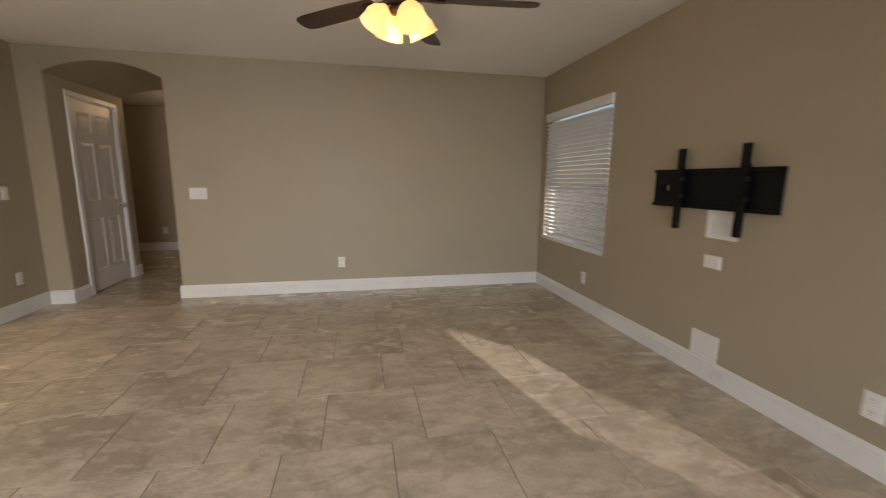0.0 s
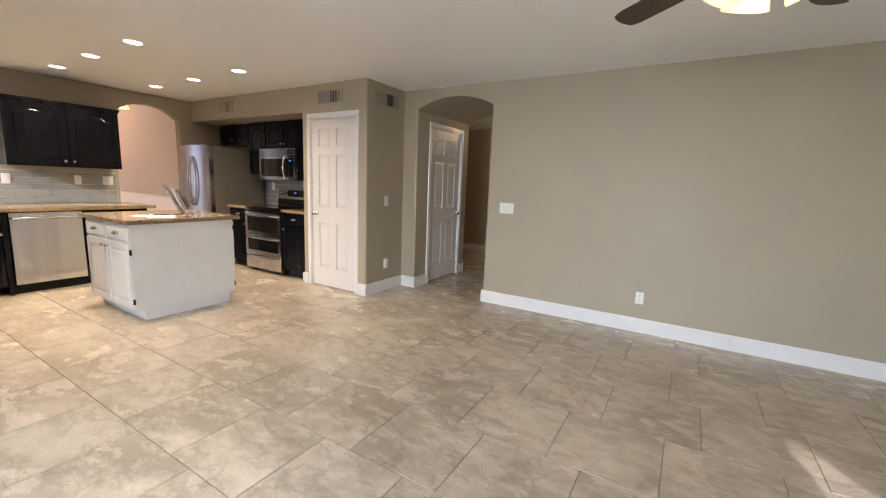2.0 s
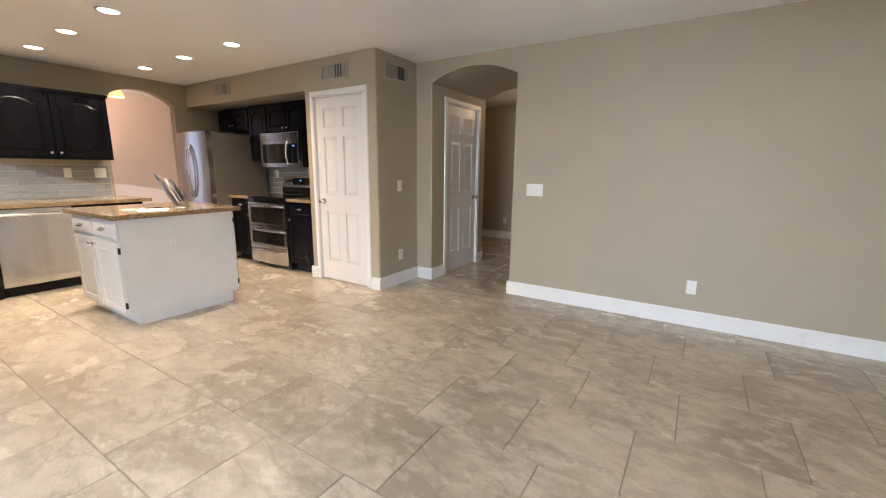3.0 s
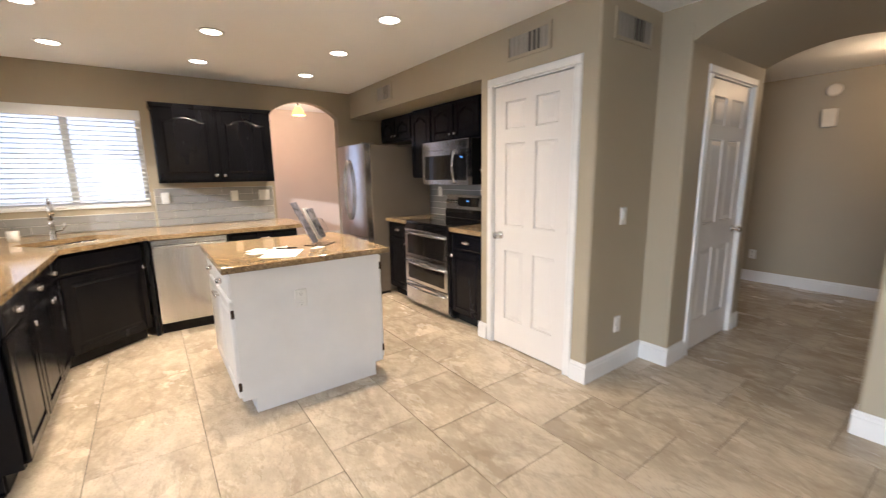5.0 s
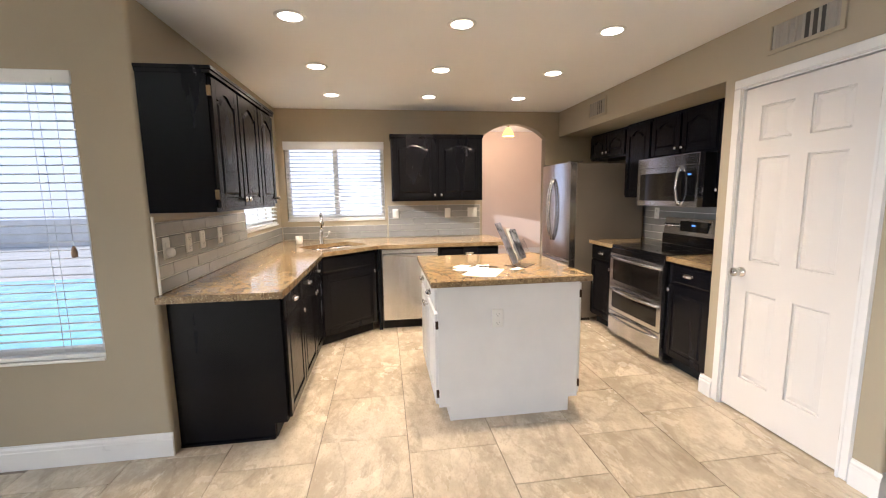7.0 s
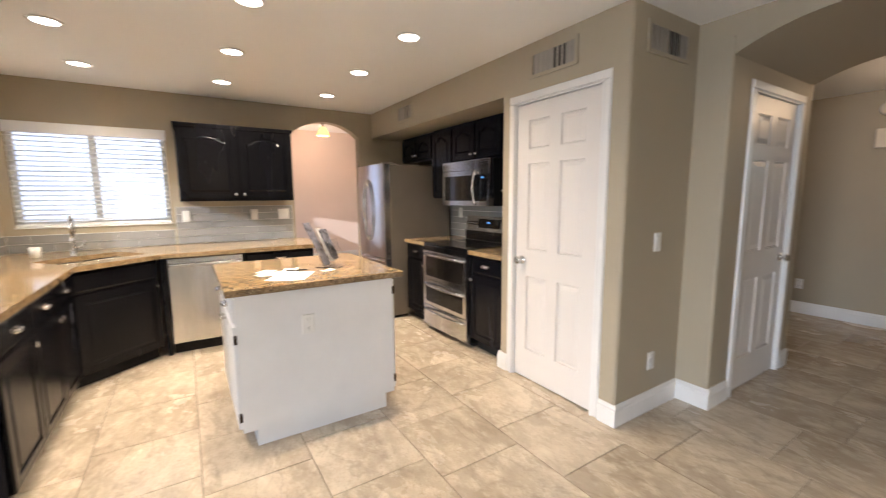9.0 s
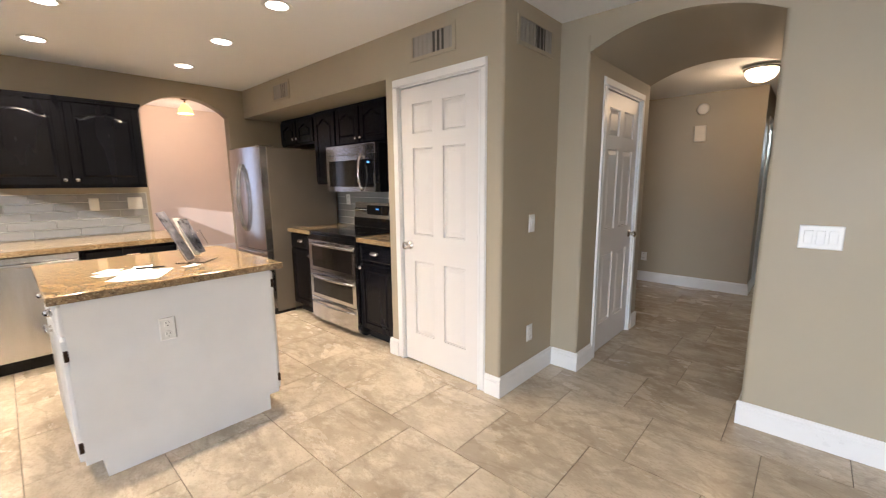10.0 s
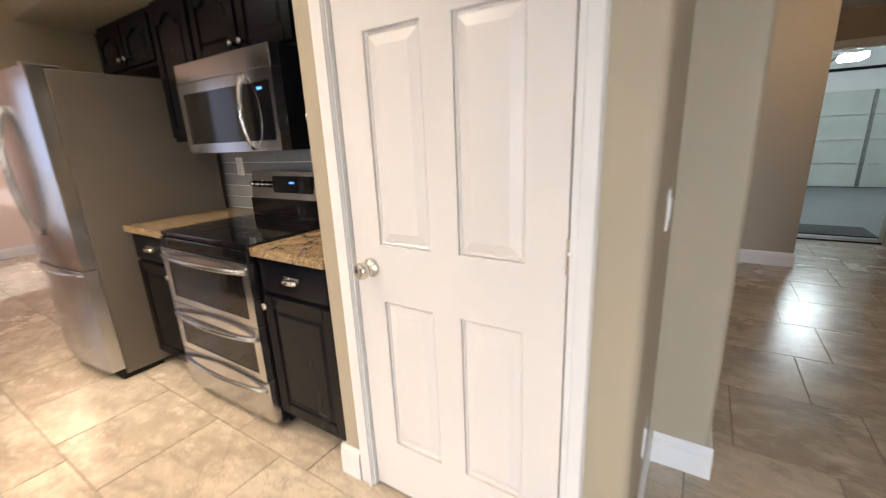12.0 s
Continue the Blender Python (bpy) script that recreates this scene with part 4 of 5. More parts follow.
outer = [(-3.565, SIDE_Y + 0.003), (-3.56, 1.665), (-5.075, 1.665), (-5.485, 2.15), (-5.485, 3.52), (FAR_X + 0.003, 3.52), (FAR_X + 0.003, SIDE_Y + 0.003)]
counter = solid("countertop", slab(outer, [sink_loop(0.62, 0.40, 0.07)], 0.876, 0.914), GRANITE, "polished gold-brown granite countertop with undermount sink", "countertop")
s = thing("kitchen_sink", pose(0, 0, 0), "stainless undermount corner sink", "sink")
for name, wd, sh in (("basin", 0.29, -0.157), ("basin", 0.29, 0.157)):
    bm = bm_new()
    rings = []
    for (ww, hh, rr, z) in ((wd + 0.02, 0.40, 0.07, 0.8755), (wd, 0.38, 0.065, 0.866), (wd - 0.01, 0.37, 0.06, 0.72), (wd - 0.05, 0.33, 0.05, 0.705), (0.05, 0.05, 0.02, 0.70)):
        rings.append([bm.verts.new((x, y, z)) for x, y in sink_loop(ww, hh, rr, sh)])
    for a, b in zip(rings, rings[1:]):
        for i in range(len(a)):
            f = bm.faces.new((a[i], a[(i + 1) % len(a)], b[(i + 1) % len(a)], b[i]))
            f.smooth = True
    bm.faces.new(rings[-1])
    bmesh.ops.recalc_face_normals(bm, faces=bm.faces[:])
    part(name, bm, STEEL, s)
flange = slab(sink_loop(0.70, 0.47, 0.08), [sink_loop(0.29, 0.38, 0.065, -0.157), sink_loop(0.29, 0.38, 0.065, 0.157)], 0.868, 0.8745)
part("flange", flange, STEEL, s)
# faucet
f = thing("kitchen_faucet", pose(-5.78, 1.55, 0.914, 0, 0, 102), "brushed nickel pull-down kitchen faucet", "faucet")
part("base", lathe(bm_new(), [(0, 0), (0.03, 0), (0.03, 0.006), (0.024, 0.015), (0.022, 0.10), (0.018, 0.13), (0.015, 0.16), (0, 0.16)]), CHROME, f)
pts = [(0, 0, 0.15), (0, -0.012, 0.23)] + [(0, -0.052 + 0.04 * math.cos(radians(a)), 0.29 + 0.04 * math.sin(radians(a))) for a in range(0, 136, 15)] + [(0, -0.11, 0.295)]
part("spout", tube(bm_new(), pts, 0.0145), CHROME, f)
part("spray_head", lathe(bm_new(), [(0, -0.10), (0.019, -0.10), (0.018, -0.05), (0.015, 0.01), (0, 0.01)], Matrix.Translation((0, -0.105, 0.30)) @ Matrix.Rotation(radians(-30), 4, "X")), CHROME, f)
bm = bm_new()
tube(bm, [(0.02, 0, 0.07), (0.055, 0, 0.075), (0.075, 0.0, 0.10), (0.08, 0, 0.135)], 0.008)
part("lever", bm, CHROME, f)
cup = thing("soap_cup", pose(-5.86, 1.30, 0.914), "small white ceramic cup beside the sink", "cup")
part("bowl", lathe(bm_new(), [(0, 0), (0.028, 0), (0.035, 0.012), (0.038, 0.085), (0.035, 0.085), (0.031, 0.015), (0, 0.012)]), PLASTIC, cup)
part("handle", tube(bm_new(), [(0.036, 0, 0.02), (0.058, 0, 0.03), (0.06, 0, 0.06), (0.037, 0, 0.072)], 0.005), PLASTIC, cup)

# wall cabinets
wall_cabinet(pose(-4.19, 1.355, 1.35, 0, 0, 180), 1.16, 1.355 - SIDE_Y - 0.004, 0.72, "black three-door wall cabinet with cathedral doors", 3, knobs=[1, -1, 1], end_hinge=True)
wall_cabinet(pose(-5.95, 2.84, 1.355, 0, 0, 90), 1.045, -5.95 - FAR_X - 0.004, 0.72, "black two-door wall cabinet with cathedral doors", 2)
ALC_F = 4.78
wall_cabinet(pose(-5.73, ALC_F, 1.805), 0.74, 0.326, 0.30, "black two-door cabinet above the refrigerator", 2, crown=False, arch=0.03)
wall_cabinet(pose(-5.15, ALC_F, 1.365), 0.40, 0.326, 0.75, "narrow black wall cabinet beside the microwave", 1, crown=False)
wall_cabinet(pose(-4.545, ALC_F, 1.727), 0.79, 0.326, 0.388, "black two-door cabinet above the microwave", 2, crown=False, arch=0.035)
wall_cabinet(pose(-3.955, ALC_F, 1.365), 0.385, 0.326, 0.75, "narrow black wall cabinet at the pantry side", 1, crown=False, knobs=[-1])

# range alcove bases and counters
RF = 4.475
base_cabinet(pose(-5.20, RF, 0), 0.44, 0.60, "narrow black base cabinet between refrigerator and range", knob_side=1)
base_cabinet(pose(-3.982, RF, 0), 0.44, 0.60, "black base cabinet with cup-pull drawer beside the range", knob_side=-1)
for a, b in ((-5.425, -4.976), (-4.199, -3.757)):
    bm = one_box(a, b, 4.43, MAIN_Y - 0.003, 0.876, 0.914, bevel=0.004)
    solid("countertop", bm, GRANITE, "short gold-brown granite counter beside the range", "countertop")

# range
g = thing("kitchen_range", pose(-4.588, 4.435, 0), "stainless double-oven electric range with black glass top", "range")
W = 0.379
part("body", one_box(-W, W, 0.03, 0.63, 0.04, 0.895), MOUNT, g, "black enamel body")
bm = one_box(-W - 0.003, W + 0.003, -0.005, 0.60, 0.896, 0.922, bevel=0.006)
part("cooktop", bm, BLACK_GLASS, g, "black ceramic glass cooktop")
for bx, by, br in ((-0.2, 0.15, 0.105), (0.2, 0.15, 0.085), (-0.2, 0.43, 0.08), (0.2, 0.43, 0.1)):
    for rr in (br, br * 0.6):
        m4 = Matrix.Translation((bx, by, 0.9222))
        part("burner_ring", lathe(bm_new(), [(rr - 0.002, 0), (rr - 0.002, 0.0005), (rr, 0.0005), (rr, 0)], m4, 32), OVEN_GLASS, g, "thin grey burner ring")


def oven_door(z0, z1, hz, big=True):
    bm = bm_new()
    e = 0.05
    t0, t1 = -0.02, 0.028
    for a, b, c, dd in ((-W, -W + e, z0, z1), (W - e, W, z0, z1), (-W + e, W - e, z0, z0 + 0.035), (-W + e, W - e, z1 - 0.06, z1)):
        box(bm, a, b, t0, t1, c, dd)
    p = part("oven_door", bm, STEEL, g, "stainless oven door")
    part("oven_window", one_box(-W + e, W - e, -0.016, 0.02, z0 + 0.035, z1 - 0.06), OVEN_GLASS, p, "dark oven glass")
    bm = bm_new()
    tube(bm, bow((-W + 0.02, -0.022, hz - 0.012), (W - 0.02, -0.022, hz - 0.012), (0, -0.05, 0.006), 14), 0.013)
    part("handle", bm, STEEL, p, "curved stainless handle")


oven_door(0.545, 0.84, 0.815)
oven_door(0.275, 0.54, 0.5)
bm = one_box(-W, W, -0.02, 0.028, 0.055, 0.27, bevel=0.006)
p = part("storage_drawer", bm, STEEL, g, "stainless storage drawer")
part("handle", tube(bm_new(), bow((-W + 0.02, -0.02, 0.225), (W - 0.02, -0.02, 0.225), (0, -0.045, 0.004), 14), 0.012), STEEL, p)
bm = one_box(-W, W, -0.012, 0.03, 0.842, 0.895, bevel=0.004)
part("front_rail", bm, BLACK_GLASS, g, "black trim rail below the cooktop")
bm = bm_new()
plate(bm, [(0.53, 0.93), (0.60, 0.93), (0.60, 1.175), (0.555, 1.175), (0.535, 1.02)], -W, W, axis="x")
part("backguard", bm, STEEL, g, "stainless control panel")
bm = one_box(-W + 0.004, W - 0.004, 0.522, 0.535, 0.925, 1.02)
part("backguard_base", bm, BLACK_GLASS, g)
slope = math.degrees(math.atan2(0.02, 0.155))
for kx in (-0.34, -0.29, -0.24, -0.19, 0.29, 0.34):
    lm = Matrix.Translation((kx, 0.543, 1.10)) @ Matrix.Rotation(radians(90 - slope), 4, "X")
    part("control_knob", lathe(bm_new(), [(0, 0), (0.021, 0), (0.020, 0.01), (0.016, 0.014), (0.014, 0.03), (0, 0.032)], lm), CHROME, g, "metal control knob")
part("display", one_box(-0.16, 0.17, 0.535, 0.546, 1.055, 1.15), BLACK_GLASS, g, "black display")
part("clock_digits", one_box(-0.01, 0.03, 0.5335, 0.5349, 1.108, 1.118), CLOCK, g, "blue lit clock digits")
for sx in (-1, 1):
    part("foot", one_box(sx * 0.33 - 0.03, sx * 0.33 + 0.03, 0.08, 0.58, 0.0, 0.0395), GAP, g)

# microwave
mw = thing("microwave_oven", pose(-4.545, 4.665, 1.297), "stainless over-range microwave with curved handle", "microwave")
part("case", one_box(-0.38, 0.38, 0.02, 0.405, 0.0, 0.425), MOUNT, mw, "black case")
bm = bm_new()
box(bm, -0.38, 0.38, -0.03, 0.0195, 0.335, 0.425, bevel=0.004)
part("vent_panel", bm, STEEL, mw, "stainless vent panel")
bm = bm_new()
for a, b, c, dd in ((-0.38, -0.34, 0.0, 0.333), (0.15, 0.38, 0.285, 0.333), (0.355, 0.38, 0.0, 0.285), (-0.34, 0.15, 0.285, 0.333), (-0.34, 0.355, 0.0, 0.045)):
    box(bm, a, b, -0.03, 0.0195, c, dd)
p = part("door", bm, STEEL, mw)
part("door_window", one_box(-0.34, 0.20, -0.026, 0.019, 0.045, 0.285), OVEN_GLASS, p, "dark mirrored glass")
part("control_panel", one_box(0.2005, 0.355, -0.028, 0.019, 0.045, 0.285), BLACK_GLASS, mw, "black touch panel")
part("clock_digits", one_box(0.265, 0.30, -0.0295, -0.0285, 0.254, 0.264), CLOCK, mw, "blue lit clock digits")
part("handle", tube(bm_new(), bow((0.19, -0.031, 0.012), (0.19, -0.031, 0.325), (0, -0.04, 0), 16), 0.012), CHROME, mw, "curved steel handle")

# refrigerator
FX0, FX1 = -6.205, -5.435
fw = (FX1 - FX0) / 2
fr = thing("refrigerator", pose((FX0 + FX1) / 2, 4.275, 0), "stainless french-door refrigerator with grey sides", "refrigerator")
part("cabinet", one_box(-fw, fw, 0.0, 0.78, 0.03, 1.735, bevel=0.006), STEEL_SIDE, fr, "grey painted side panels")


def fridge_leaf(x0, x1, z0, z1):
    bm = bm_new()
    pts = [(x0, -0.004), (x1, -0.004)]
    n = 10
    front = []
    for i in range(n + 1):
        x = x1 + (x0 - x1) * i / n
        front.append((x, -0.07 - 0.028 * (1 - (x / fw) ** 2)))
    prism(bm, pts + front, z0, z1)
    return bm


part("door", fridge_leaf(-fw + 0.002, -0.002, 0.70, 1.745), STEEL, fr)
part("door", fridge_leaf(0.002, fw - 0.002, 0.70, 1.745), STEEL, fr)
part("freezer_drawer", fridge_leaf(-fw + 0.002, fw - 0.002, 0.07, 0.692), STEEL, fr)
part("base_grille", one_box(-fw + 0.01, fw - 0.01, -0.02, 0.2, 0.0, 0.065), GAP, fr)
for sx in (-1, 1):
    part("handle", tube(bm_new(), bow((sx * 0.026, -0.102, 0.88), (sx * 0.026, -0.102, 1.58), (sx * 0.006, -0.058, 0), 14), 0.012), STEEL, fr, "bowed stainless handle")
    part("hinge_cover", one_box(sx * (fw - 0.06) - 0.03, sx * (fw - 0.06) + 0.03, -0.07, 0.08, 1.746, 1.762, bevel=0.005), STEEL_SIDE, fr)
part("handle", tube(bm_new(), bow((-0.37, -0.062, 0.668), (0.37, -0.062, 0.668), (0, -0.062, 0), 14), 0.010), STEEL, fr, "bowed stainless drawer handle")

# island; the door side faces -y
IX0, IX1, IY0, IY1 = -4.60, -3.685, 2.53, 3.445
isl = thing("kitchen_island", pose((IX0 + IX1) / 2, IY0, 0), "white painted kitchen island cabinet with drawers and doors", "island")
iw, idp = IX1 - IX0, IY1 - IY0
bm = bm_new()
pr = [(0.0, 0.095), (0.0, 0.874), (idp, 0.874), (idp, 0.095), (idp - 0.06, 0.095), (idp - 0.06, 0.0), (0.07, 0.0), (0.07, 0.095)]
plate(bm, pr, -iw / 2, iw / 2, axis="x")
part("body", bm, ISLAND, isl)
for i in range(2):
    x0, x1 = -iw / 2 + i * iw / 2 + 0.012, -iw / 2 + (i + 1) * iw / 2 - 0.012
    drawer(isl, x0, x1, 0.72, 0.855, 0, ISLAND)
    cab_door(isl, x0, x1, 0.115, 0.70, 0, ISLAND, 0.0, ((x1 - 0.03) if i == 0 else (x0 + 0.03), 0.655), None if i == 0 else x1 + 0.006)
for i in range(2):
    x0, x1 = -iw / 2 + i * iw / 2 + 0.012, -iw / 2 + (i + 1) * iw / 2 - 0.012
    back = cab_door(isl, x0, x1, 0.115, 0.855, 0, ISLAND, 0.0, ((x1 - 0.03) if i == 0 else (x0 + 0.03), 0.8), x0 - 0.006 if i == 0 else None)
    back.matrix_local = Matrix.Translation((0, idp, 0)) @ Matrix.Rotation(math.pi, 4, "Z")
solid("island_top", one_box(-4.66, -3.635, 2.485, 3.505, 0.876, 0.914, bevel=0.005), GRANITE, "polished gold-brown granite island top", "countertop")


# ---- backsplash ----
def splash(parent_name, m, w, z0, rows, label):
    """Glass subway tiles in running bond on a wall; front towards -y."""
    g = thing(parent_name, m, label, "backsplash", kind="structure")
    th, tw, gap = 0.073, 0.302, 0.003
    H = rows * (th + gap) + gap
    part("grout", one_box(0, w, -0.004, -0.0005, z0, z0 + H), GROUT_LIGHT, g)
    cache = {}
    for r in range(rows):
        x = -(tw + gap) * (0.5 if r % 2 else 0.0)
        while x < w:
            a, b = max(x, gap), min(x + tw + 0.0017, w - gap)
            zz = z0 + gap + r * (th + gap)
            x += tw + gap
            if b - a < 0.02:
                continue
            key = round(b - a, 3)
            if key not in cache:
                bm = bm_new()
                plate(bm, [(0, 0), (b - a, 0), (b - a, th), (0, th)], -0.003, -0.009, 0.0015)
                cache[key] = mesh_of("tile", bm, SPLASH)
            t = new("tile", cache[key])
            t.parent = g
            t.location = (a, random.uniform(-0.0004, 0.0004), zz)
            t.rotation_euler = (random.uniform(-0.004, 0.004), 0, random.uniform(-0.002, 0.002))
    return g


splash("backsplash_side", pose(PATIO_X - 0.02, SIDE_Y, 0, 0, 0, 180), 1.42, 0.9155, 5, "grey-beige glass subway tile on the side wall")
splash("backsplash_side", pose(-5.03, SIDE_Y, 0, 0, 0, 180), 1.245, 0.9155, 2, "grey-beige glass subway tile under the side window")
splash("backsplash_end", pose(FAR_X, SIDE_Y + 0.012, 0, 0, 0, 90), 1.22, 0.9155, 2, "grey-beige glass subway tile under the sink window")
splash("backsplash_end", pose(FAR_X, 2.27, 0, 0, 0, 90), 1.14, 0.9155, 5, "grey-beige glass subway tile beside the arch")
splash("backsplash_range", pose(-5.49, MAIN_Y, 0), 1.73, 0.9155, 5, "grey-beige glass subway tile behind the range")
solid("splash_trim", one_box(PATIO_X - 0.02, PATIO_X - 0.008, SIDE_Y + 0.0005, SIDE_Y + 0.011, 0.9145, 1.33), GROUT_LIGHT, "pale tile edge trim strip", "trim", "structure")


# ---- outlets and switches ----
def wall_plate(name, m, label, category, w=0.072, h=0.117, kind="outlet", gangs=1):
    p = thing(name, m, label, category, "wall plates")
    bm = bm_new()
    plate(bm, [(-w / 2, -h / 2), (w / 2, -h / 2), (w / 2, h / 2), (-w / 2, h / 2)], -0.0005, -0.006, 0.004)
    part("plate", bm, PLASTIC, p)
    if kind == "outlet":
        for z in (-0.028, 0.028):
            bm = bm_new()
            pts = arc(0, z, 0.017, 35, 145, 6) + arc(0, z, 0.017, 215, 325, 6)
            plate(bm, pts, -0.0055, -0.0085, 0.001)
            r = part("receptacle", bm, PLASTIC, p)
            bm = bm_new()
            box(bm, -0.008, -0.006, -0.0092, -0.0084, z - 0.001, z + 0.009)
            box(bm, 0.006, 0.008, -0.0092, -0.0084, z - 0.001, z + 0.009)
            box(bm, -0.002, 0.002, -0.0092, -0.0084, z - 0.012, z - 0.008)
            part("slot", bm, GAP, r)
    elif kind == "switch":
        for i in range(gangs):
            x = (i - (gangs - 1) / 2) * 0.046
            bm = bm_new()
            plate(bm, [(x - 0.0165, -0.033), (x + 0.0165, -0.033), (x + 0.0165, 0.033), (x - 0.0165, 0.033)], -0.0055, -0.009, 0.0015)
            part("rocker", bm, PLASTIC, p)
    return p


wall_plate("light_switch", pose(-1.294, MAIN_Y, 1.09), "white three-gang rocker switch on the tan wall", "switch", 0.165, kind="switch", gangs=3)
wall_plate("outlet", pose(0.099, MAIN_Y, 0.333), "white duplex outlet low on the tan wall", "outlet")
wall_plate("light_switch", pose(PANTRY_X, 4.783, 1.10, 0, 0, 90), "white rocker switch on the pantry side wall", "switch", kind="switch")
wall_plate("outlet", pose(PANTRY_X, 4.79, 0.335, 0, 0, 90), "white duplex outlet on the pantry side wall", "outlet")
wall_plate("outlet", pose(IX1, 2.905, 0.656, 0, 0, 90), "white outlet in the island end panel", "outlet")
wall_plate("outlet", pose(RIGHT_X, 1.73, 0.30, 0, 0, -90), "white duplex outlet on the television wall", "outlet", 0.085, 0.125)
wall_plate("outlet", pose(RIGHT_X, 4.05, 0.31, 0, 0, -90), "white outlet under the window", "outlet")
wall_plate("outlet", pose(RIGHT_X, 2.615, 0.757, 0, 0, -90), "wide white cable plate below the mount", "wall plate", 0.125, 0.085, kind="blank")
wall_plate("outlet", pose(-3.00, HALL_Y, 0.345), "white outlet low on the hall wall", "outlet")
for x in (-3.72, -3.98, -4.17, -4.46):
    wall_plate("outlet", pose(x, SIDE_Y + 0.009, 1.155, 0, 0, 180), "white outlet in the side backsplash", "outlet", kind="switch" if x > -3.9 else "outlet")
for y, wd in ((2.36, 0.072), (3.0, 0.072), (3.31, 0.117)):
    wall_plate("outlet", pose(FAR_X + 0.009, y, 1.20, 0, 0, 90), "white outlet plate in the backsplash beside the arch", "outlet", wd, kind="switch", gangs=2 if wd > 0.1 else 1)
wall_plate("outlet", pose(-5.26, MAIN_Y - 0.009, 1.195), "white outlet in the range backsplash", "outlet")

plug = thing("plug_in_night_light", pose(-3.72, SIDE_Y + 0.0145, 1.13, 0, 0, 180), "round white plug-in night light in the side backsplash", "night light")
part("disc", lathe(bm_new(), [(0, 0.034), (0.022, 0.032), (0.027, 0.024), (0.027, 0.004), (0.02, 0.0), (0, 0.0)], Matrix.Rotation(radians(90), 4, "X"), 20), PLASTIC, plug)

# ---- small kitchen things ----
st = thing("leaflet_stand", pose(-4.10, 3.17, 0.9145, 0, 0, 136), "clear acrylic stand holding folded grey property leaflets", "leaflet stand")
bm = bm_new()
box(bm, -0.09, 0.09, -0.10, 0.06, 0.0, 0.004, bevel=0.001)
part("base", bm, ACRYLIC, st)
lean = Matrix.Rotation(radians(-26), 4, "X")


def leaning(x0, x1, y0, y1, z0, z1, turn=0.0):
    bm = one_box(x0, x1, y0, y1, z0, z1)
    bmesh.ops.transform(bm, matrix=Matrix.Rotation(radians(turn), 4, "Y"), verts=bm.verts[:])
    bmesh.ops.transform(bm, matrix=lean, verts=bm.verts[:])
    bmesh.ops.translate(bm, verts=bm.verts[:], vec=(0, 0, 0.008))
    return bm


part("back", leaning(-0.075, 0.075, 0.0, 0.003, 0.0, 0.25), ACRYLIC, st)
part("leaflet", leaning(-0.075, 0.005, -0.008, -0.002, 0.004, 0.325, -3), PRINT, st, "grey printed leaflet")
part("leaflet", leaning(-0.035, 0.035, -0.036, -0.032, 0.014, 0.262, 2), PAPER, st, "white folded leaflet")
part("leaflet", leaning(-0.005, 0.07, -0.050, -0.044, 0.02, 0.25, 4), PRINT, st, "grey printed leaflet")
part("leaflet", leaning(-0.066, 0.02, -0.076, -0.070, 0.032, 0.232, 1), PRINT, st, "grey printed leaflet")
part("pocket", leaning(-0.075, 0.075, -0.086, -0.083, 0.036, 0.15), ACRYLIC, st)
for x, y, w, h, a, lab in ((-3.86, 2.86, 0.216, 0.279, 62, "white letter-size sheet lying on the island"), (-4.00, 2.79, 0.10, 0.21, 20, "folded white paper slip on the island"), (-4.06, 2.90, 0.09, 0.15, 75, "small white paper slip on the island"), (-3.93, 3.11, 0.06, 0.10, 35, "small white card on the island"), (-4.10, 2.76, 0.09, 0.12, 50, "torn white paper slip on the island")):
    bm = bm_new()
    n = 5
    V = [[bm.verts.new(((i / n - 0.5) * w, (j / n - 0.5) * h, 0.0012 + 0.006 * (abs(i / n - 0.5) * abs(j / n - 0.5) * 4) ** 2 * random.random())) for j in range(n + 1)] for i in range(n + 1)]
    for i in range(n):
        for j in range(n):
            bm.faces.new((V[i][j], V[i + 1][j], V[i + 1][j + 1], V[i][j + 1]))
    r = bmesh.ops.extrude_face_region(bm, geom=bm.faces[:])
    bmesh.ops.translate(bm, verts=[v for v in r["geom"] if isinstance(v, bmesh.types.BMVert)], vec=(0, 0, -0.0007))
    bmesh.ops.recalc_face_normals(bm, faces=bm.faces[:])
    sh = solid("paper_sheet", bm, PAPER, lab, "paper")
    sh.matrix_world = pose(x, y, 0.9148, 0, 0, a)
pn = thing("pen", pose(-4.02, 2.93, 0.921, 0, 0, 70), "dark ballpoint pen lying on the papers", "pen")
part("barrel", tube(bm_new(), [(-0.065, 0, 0), (0.05, 0, 0), (0.062, 0, 0), (0.068, 0, -0.001)], 0.0045, 8), MOUNT, pn)
part("clip", one_box(-0.06, -0.02, -0.001, 0.001, 0.005, 0.0065), CHROME, pn)


# ---- recessed lights ----
def downlight(x, y):
    d = thing("recessed_light", pose(x, y, CEIL), "lit round recessed ceiling light with white trim", "ceiling light", "recessed lights")
    part("trim_ring", lathe(bm_new(), [(0.063, -0.001), (0.065, -0.006), (0.078, -0.007), (0.086, -0.003), (0.087, 0.0)], n=28), TRIM, d, "white trim ring")
    part("lens", lathe(bm_new(), [(0.0, -0.004), (0.045, -0.0045), (0.064, -0.003)], n=28), BULB, d, "glowing warm-white lens")
    return d


